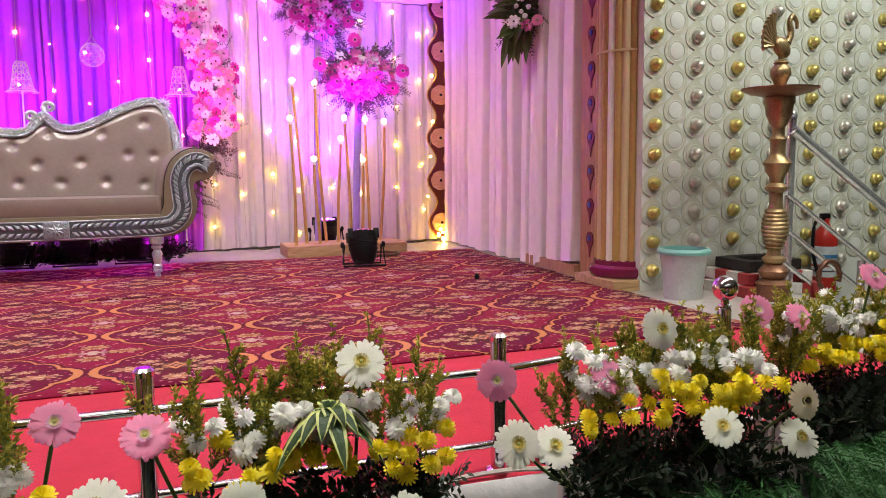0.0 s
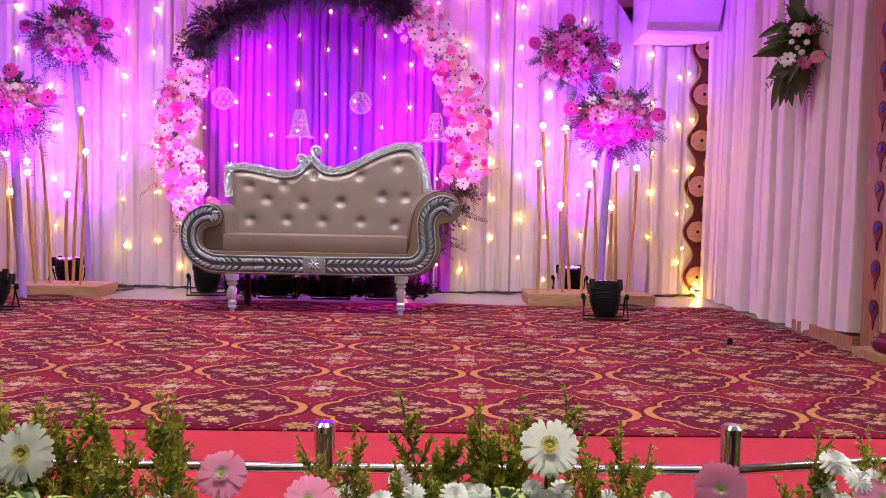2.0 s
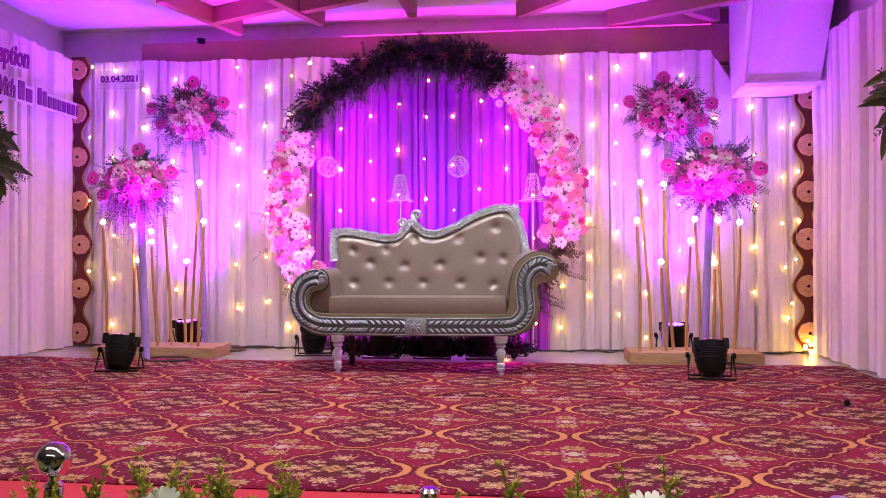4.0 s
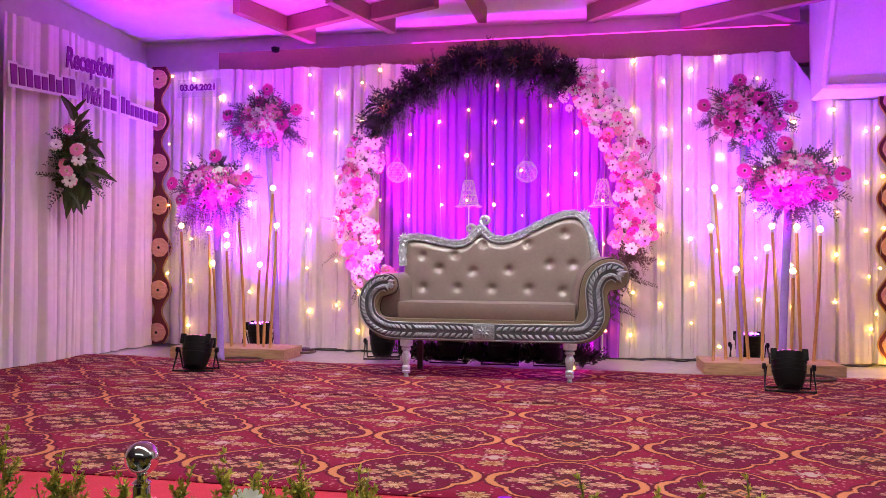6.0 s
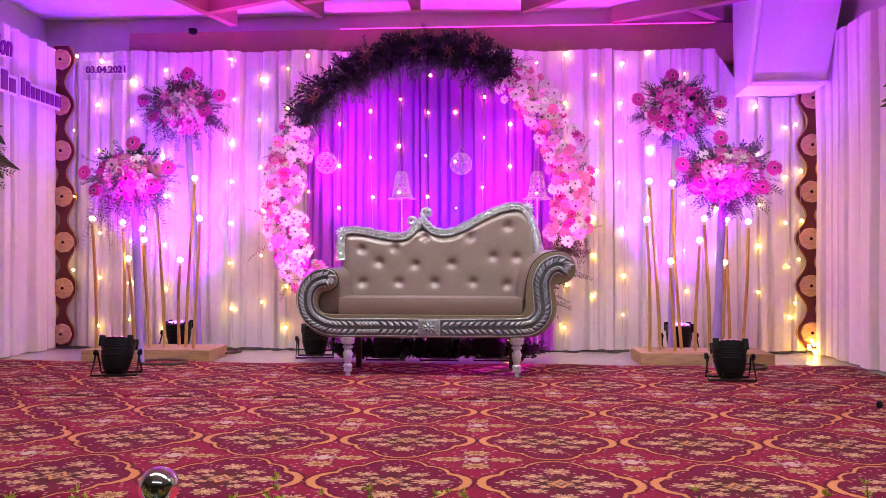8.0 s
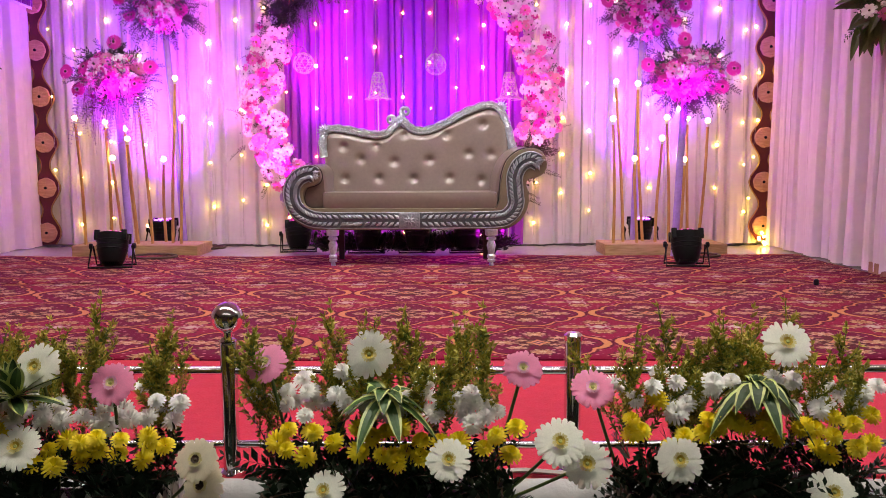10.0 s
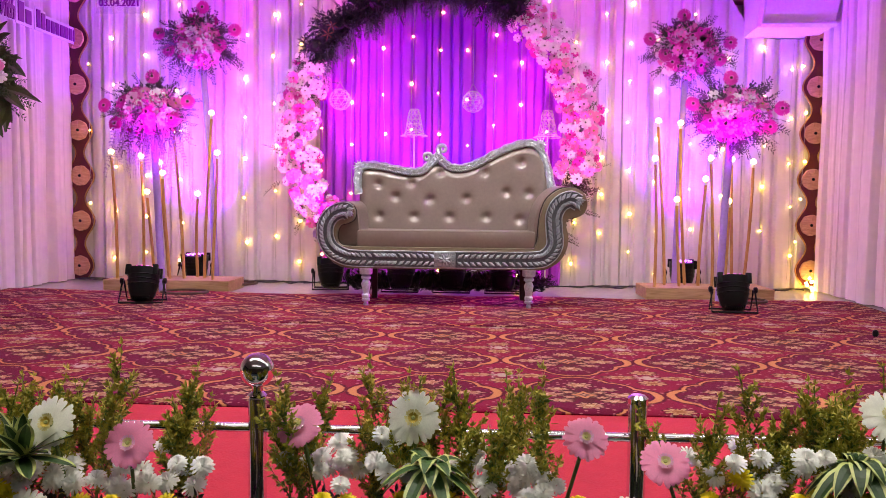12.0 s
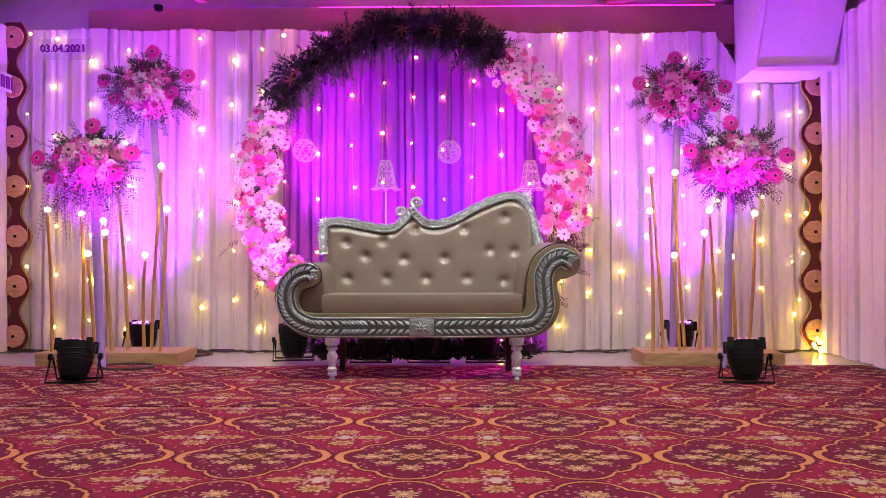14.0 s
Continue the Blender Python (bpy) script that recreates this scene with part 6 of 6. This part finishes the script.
# ---- bucket ----
BUCKET = mat("dull_white_plastic", (0.58, 0.62, 0.62), 0.45, vary=0.15, scale=7, bump=0.05)
AQUA = mat("aqua_plastic", (0.18, 0.42, 0.38), 0.4, vary=0.1, scale=7)
bucket = thing("bucket", "dull white plastic bucket with an aqua rim", "bucket", (3.17, -3.5, -0.012))
part("pail", lathe(bmesh.new(), [(0.092, 0.0), (0.096, 0.004), (0.118, 0.235), (0.121, 0.24), (0.114, 0.24), (0.112, 0.23), (0.09, 0.01), (0.0, 0.008)], 28), BUCKET, bucket, smooth=40)
part("rim", lathe(bmesh.new(), [(0.119, 0.232), (0.136, 0.236), (0.138, 0.25), (0.13, 0.262), (0.116, 0.264), (0.113, 0.25), (0.113, 0.232)], 28), AQUA, bucket, "aqua plastic rim", smooth=40)

# ---- small brick hearth painted red and white ----
hearth = thing("brick_hearth", "stepped brick fire pit painted red and white", "hearth", (3.7, -3.45, -0.012))
hearth.scale = (0.74, 0.74, 0.9)
BR = mat("red_painted_brick", (0.33, 0.03, 0.035), 0.6, vary=0.3, scale=25, bump=0.4)
BW = mat("white_painted_brick", (0.6, 0.57, 0.54), 0.6, vary=0.25, scale=25, bump=0.4)
BS = mat("sooty_brick", (0.022, 0.017, 0.015), 0.85, vary=0.4, scale=25, bump=0.4)
mesh_cache = {}
for tier in range(3):
    half, z = 0.3 - 0.055 * tier, 0.068 * tier
    for side in range(4):
        n = 5 - tier
        for k in range(n):
            w = 2 * half / n
            m_ = Matrix.Rotation(side * math.pi / 2, 4, "Z") @ Matrix.Translation((-half + w * (k + 0.5), -half * 0.6 - 0.04 if side % 2 == 0 else -half - 0.0, z))
            key = (tier, (k + tier) % 2 if tier < 2 else 2)
            if key not in mesh_cache:
                mt = (BR, BW, BS)[key[1]]
                o = part("brick", box(bmesh.new(), -w / 2 + 0.003, w / 2 - 0.003, -0.045, 0.045, 0.0, 0.065, 0.005), mt, hearth)
                o.matrix_basis = m_
                mesh_cache[key] = o
            else:
                again("brick", mesh_cache[key], hearth, m_)
part("ash_bed", box(bmesh.new(), -0.2, 0.2, -0.16, 0.16, 0.0, 0.14), BS, hearth, "sooty inside of the pit")

# ---- tall brass oil lamp ----
BRASS = mat("aged_brass", (0.34, 0.24, 0.12), 0.4, 0.75, vary=0.35, scale=9, bump=0.15, bump_scale=30)
COPPER = mat("copper_brass", (0.3, 0.15, 0.09), 0.4, 0.75, vary=0.3, scale=9, bump=0.12, bump_scale=30)
lamp = thing("oil_lamp", "tall aged brass oil lamp with a wide tray and bird finial", "oil lamp", (3.56, -3.72, -0.012))
lamp.scale = (0.75, 0.75, 1.0)
part("foot", lathe(bmesh.new(), [(0.118, 0.0), (0.12, 0.01), (0.108, 0.03), (0.112, 0.08), (0.118, 0.085), (0.07, 0.11), (0.09, 0.125), (0.1, 0.15), (0.06, 0.185)], 28), COPPER, lamp, smooth=45)
prof = [(0.05, 0.18), (0.075, 0.2), (0.08, 0.215), (0.05, 0.23), (0.045, 0.255), (0.062, 0.27), (0.05, 0.28)]
for k in range(9):
    z = 0.285 + k * 0.02
    w = 0.062 + 0.024 * math.sin(math.pi * (k + 0.5) / 9)
    prof += [(w, z), (w + 0.006, z + 0.01), (w, z + 0.019)]
prof += [(0.05, 0.47), (0.042, 0.5), (0.045, 0.55), (0.07, 0.565), (0.072, 0.58), (0.045, 0.6), (0.05, 0.63), (0.078, 0.66), (0.082, 0.685), (0.095, 0.7), (0.06, 0.73), (0.048, 0.75), (0.05, 0.8), (0.058, 0.82), (0.042, 0.84), (0.042, 0.88), (0.06, 0.9), (0.085, 0.945), (0.09, 0.99), (0.1, 1.0), (0.1, 1.03)]
part("stem", lathe(bmesh.new(), prof, 26), BRASS, lamp, smooth=45)
part("tray", lathe(bmesh.new(), [(0.09, 1.03), (0.2, 1.05), (0.245, 1.068), (0.248, 1.076), (0.2, 1.064), (0.05, 1.05)], 40), COPPER, lamp, "wide dark brass tray", smooth=45)
part("upper_stem", lathe(bmesh.new(), [(0.05, 1.05), (0.055, 1.07), (0.035, 1.085), (0.05, 1.115), (0.068, 1.14), (0.064, 1.17), (0.04, 1.19), (0.05, 1.2), (0.03, 1.215)], 24), BRASS, lamp, smooth=45)
bm = bmesh.new()
bmesh.ops.create_uvsphere(bm, u_segments=16, v_segments=10, radius=1, matrix=Matrix.Translation((0.0, 0, 1.275)) @ Matrix.Rotation(radians(25), 4, "Y") @ Matrix.Diagonal((0.075, 0.04, 0.048, 1)))
tube(bm, spline([(0.05, 0, 1.3), (0.075, 0, 1.35), (0.06, 0, 1.4), (0.085, 0, 1.43), (0.12, 0, 1.405), (0.125, 0, 1.37)], 6), 0.024, 8, 0.01)
for k in range(9):
    a = radians(95 + k * 13)
    tube(bm, [(-0.04, 0, 1.28), (-0.06 + 0.06 * math.cos(a), 0, 1.3 + 0.07 * math.sin(a)), (-0.06 + 0.1 * math.cos(a), 0.0, 1.31 + 0.13 * math.sin(a))], 0.008, 6, 0.016)
tube(bm, [(0, 0, 1.2), (0, 0, 1.26)], 0.02, 8)
part("bird_finial", bm, BRASS, lamp, "cast brass bird finial", smooth=50)

# ---- steps and handrail beyond the lamp ----
for k in range(4):
    o = part("side_step", box(bmesh.new(), 3.78 + 0.28 * k, 3.78 + 0.28 * (k + 1) + 0.01, -5.2, -3.24, -0.85, -0.17 - 0.17 * k, 0.006), TILE)
    tagged(o, "stone tread of the side steps", "step", "side steps", "structure")
STEEL = mat("polished_steel", (0.8, 0.8, 0.81), 0.24, 0.8, vary=0.06, scale=15)
hr = thing("handrail", "polished steel handrail with three bars beside the steps", "handrail")
part("post", tube(bmesh.new(), [(3.74, -3.62, -0.012), (3.74, -3.62, 0.93)], 0.024, 14), STEEL, hr, smooth=50)
part("post_cap", lathe(bmesh.new(), [(0.028, 0.92), (0.028, 0.94), (0.018, 0.955)], 14, Matrix.Translation((3.74, -3.62, 0))), STEEL, hr, smooth=40)
part("post", tube(bmesh.new(), [(4.27, -3.62, -0.5), (4.27, -3.62, 0.14)], 0.022, 14), STEEL, hr, smooth=50)
for x0, z0, x1, z1, rr in ((3.73, 0.86, 4.75, 0.21, 0.027), (3.7, 0.53, 4.6, -0.06, 0.013), (3.7, 0.345, 4.5, -0.18, 0.013), (3.69, 0.17, 4.4, -0.3, 0.013)):
    part("bar", tube(bmesh.new(), [(x0, -3.64, z0), (x1, -3.64, z1)], rr, 12), STEEL, hr, smooth=50)
part("scroll", tube(bmesh.new(), [(3.85 + 0.07 * math.cos(a / 16 * math.tau * 0.8 - 0.4), -3.8, 0.1 + 0.08 * math.sin(a / 16 * math.tau * 0.8 - 0.4)) for a in range(17)], 0.014, 8), mat("bronze_tube", (0.2, 0.09, 0.06), 0.35, 0.7), hr, "curled bronze end", smooth=50)

ext = thing("fire_extinguisher", "red fire extinguisher with a white label and black hose", "fire extinguisher", (4.27, -3.36, -0.17))
ext.scale = (0.82, 0.82, 1.0)
part("cylinder", lathe(bmesh.new(), [(0.08, 0.0), (0.085, 0.02), (0.085, 0.4), (0.075, 0.45), (0.04, 0.48), (0.025, 0.5), (0.025, 0.53)], 24), mat("red_enamel", (0.4, 0.02, 0.015), 0.3, vary=0.1), ext, smooth=45)
part("label_wrap", lathe(bmesh.new(), [(0.0858, 0.19), (0.0862, 0.2), (0.0862, 0.36), (0.0858, 0.37)], 24), mat("printed_label", (0.55, 0.6, 0.62), 0.4, vary=0.2, scale=30), ext, "white printed label", smooth=45)
for z, h_, c in ((0.3, 0.022, (0.05, 0.2, 0.4)), (0.25, 0.014, (0.4, 0.05, 0.04)), (0.22, 0.01, (0.05, 0.05, 0.06))):
    bm = lathe(bmesh.new(), [(0.0864, z), (0.0868, z + h_ / 2), (0.0864, z + h_)], 24)
    part("label_band", bm, mat("label_print", c, 0.4), ext)
part("valve", box(bmesh.new(), -0.05, 0.03, -0.015, 0.015, 0.52, 0.56, 0.005), BLACK, ext)
part("hose", tube(bmesh.new(), spline([(-0.04, 0, 0.54), (-0.12, -0.02, 0.5), (-0.14, -0.03, 0.35), (-0.1, -0.05, 0.2)], 6), 0.012, 8), BLACK, ext, smooth=True)
ob = part("plank", box(bmesh.new(), -0.25, 0.25, -0.012, 0.012, 0, 0.9, 0.004), wood("plywood_sheet", (0.3, 0.2, 0.12), (0.46, 0.34, 0.22), 2, 0.7))
ob.matrix_world = Matrix.Translation((4.95, -3.5, -0.34)) @ Euler((radians(-12), radians(18), 0)).to_matrix().to_4x4()
tagged(ob, "plain plywood sheet leaning against the moulded wall", "board")
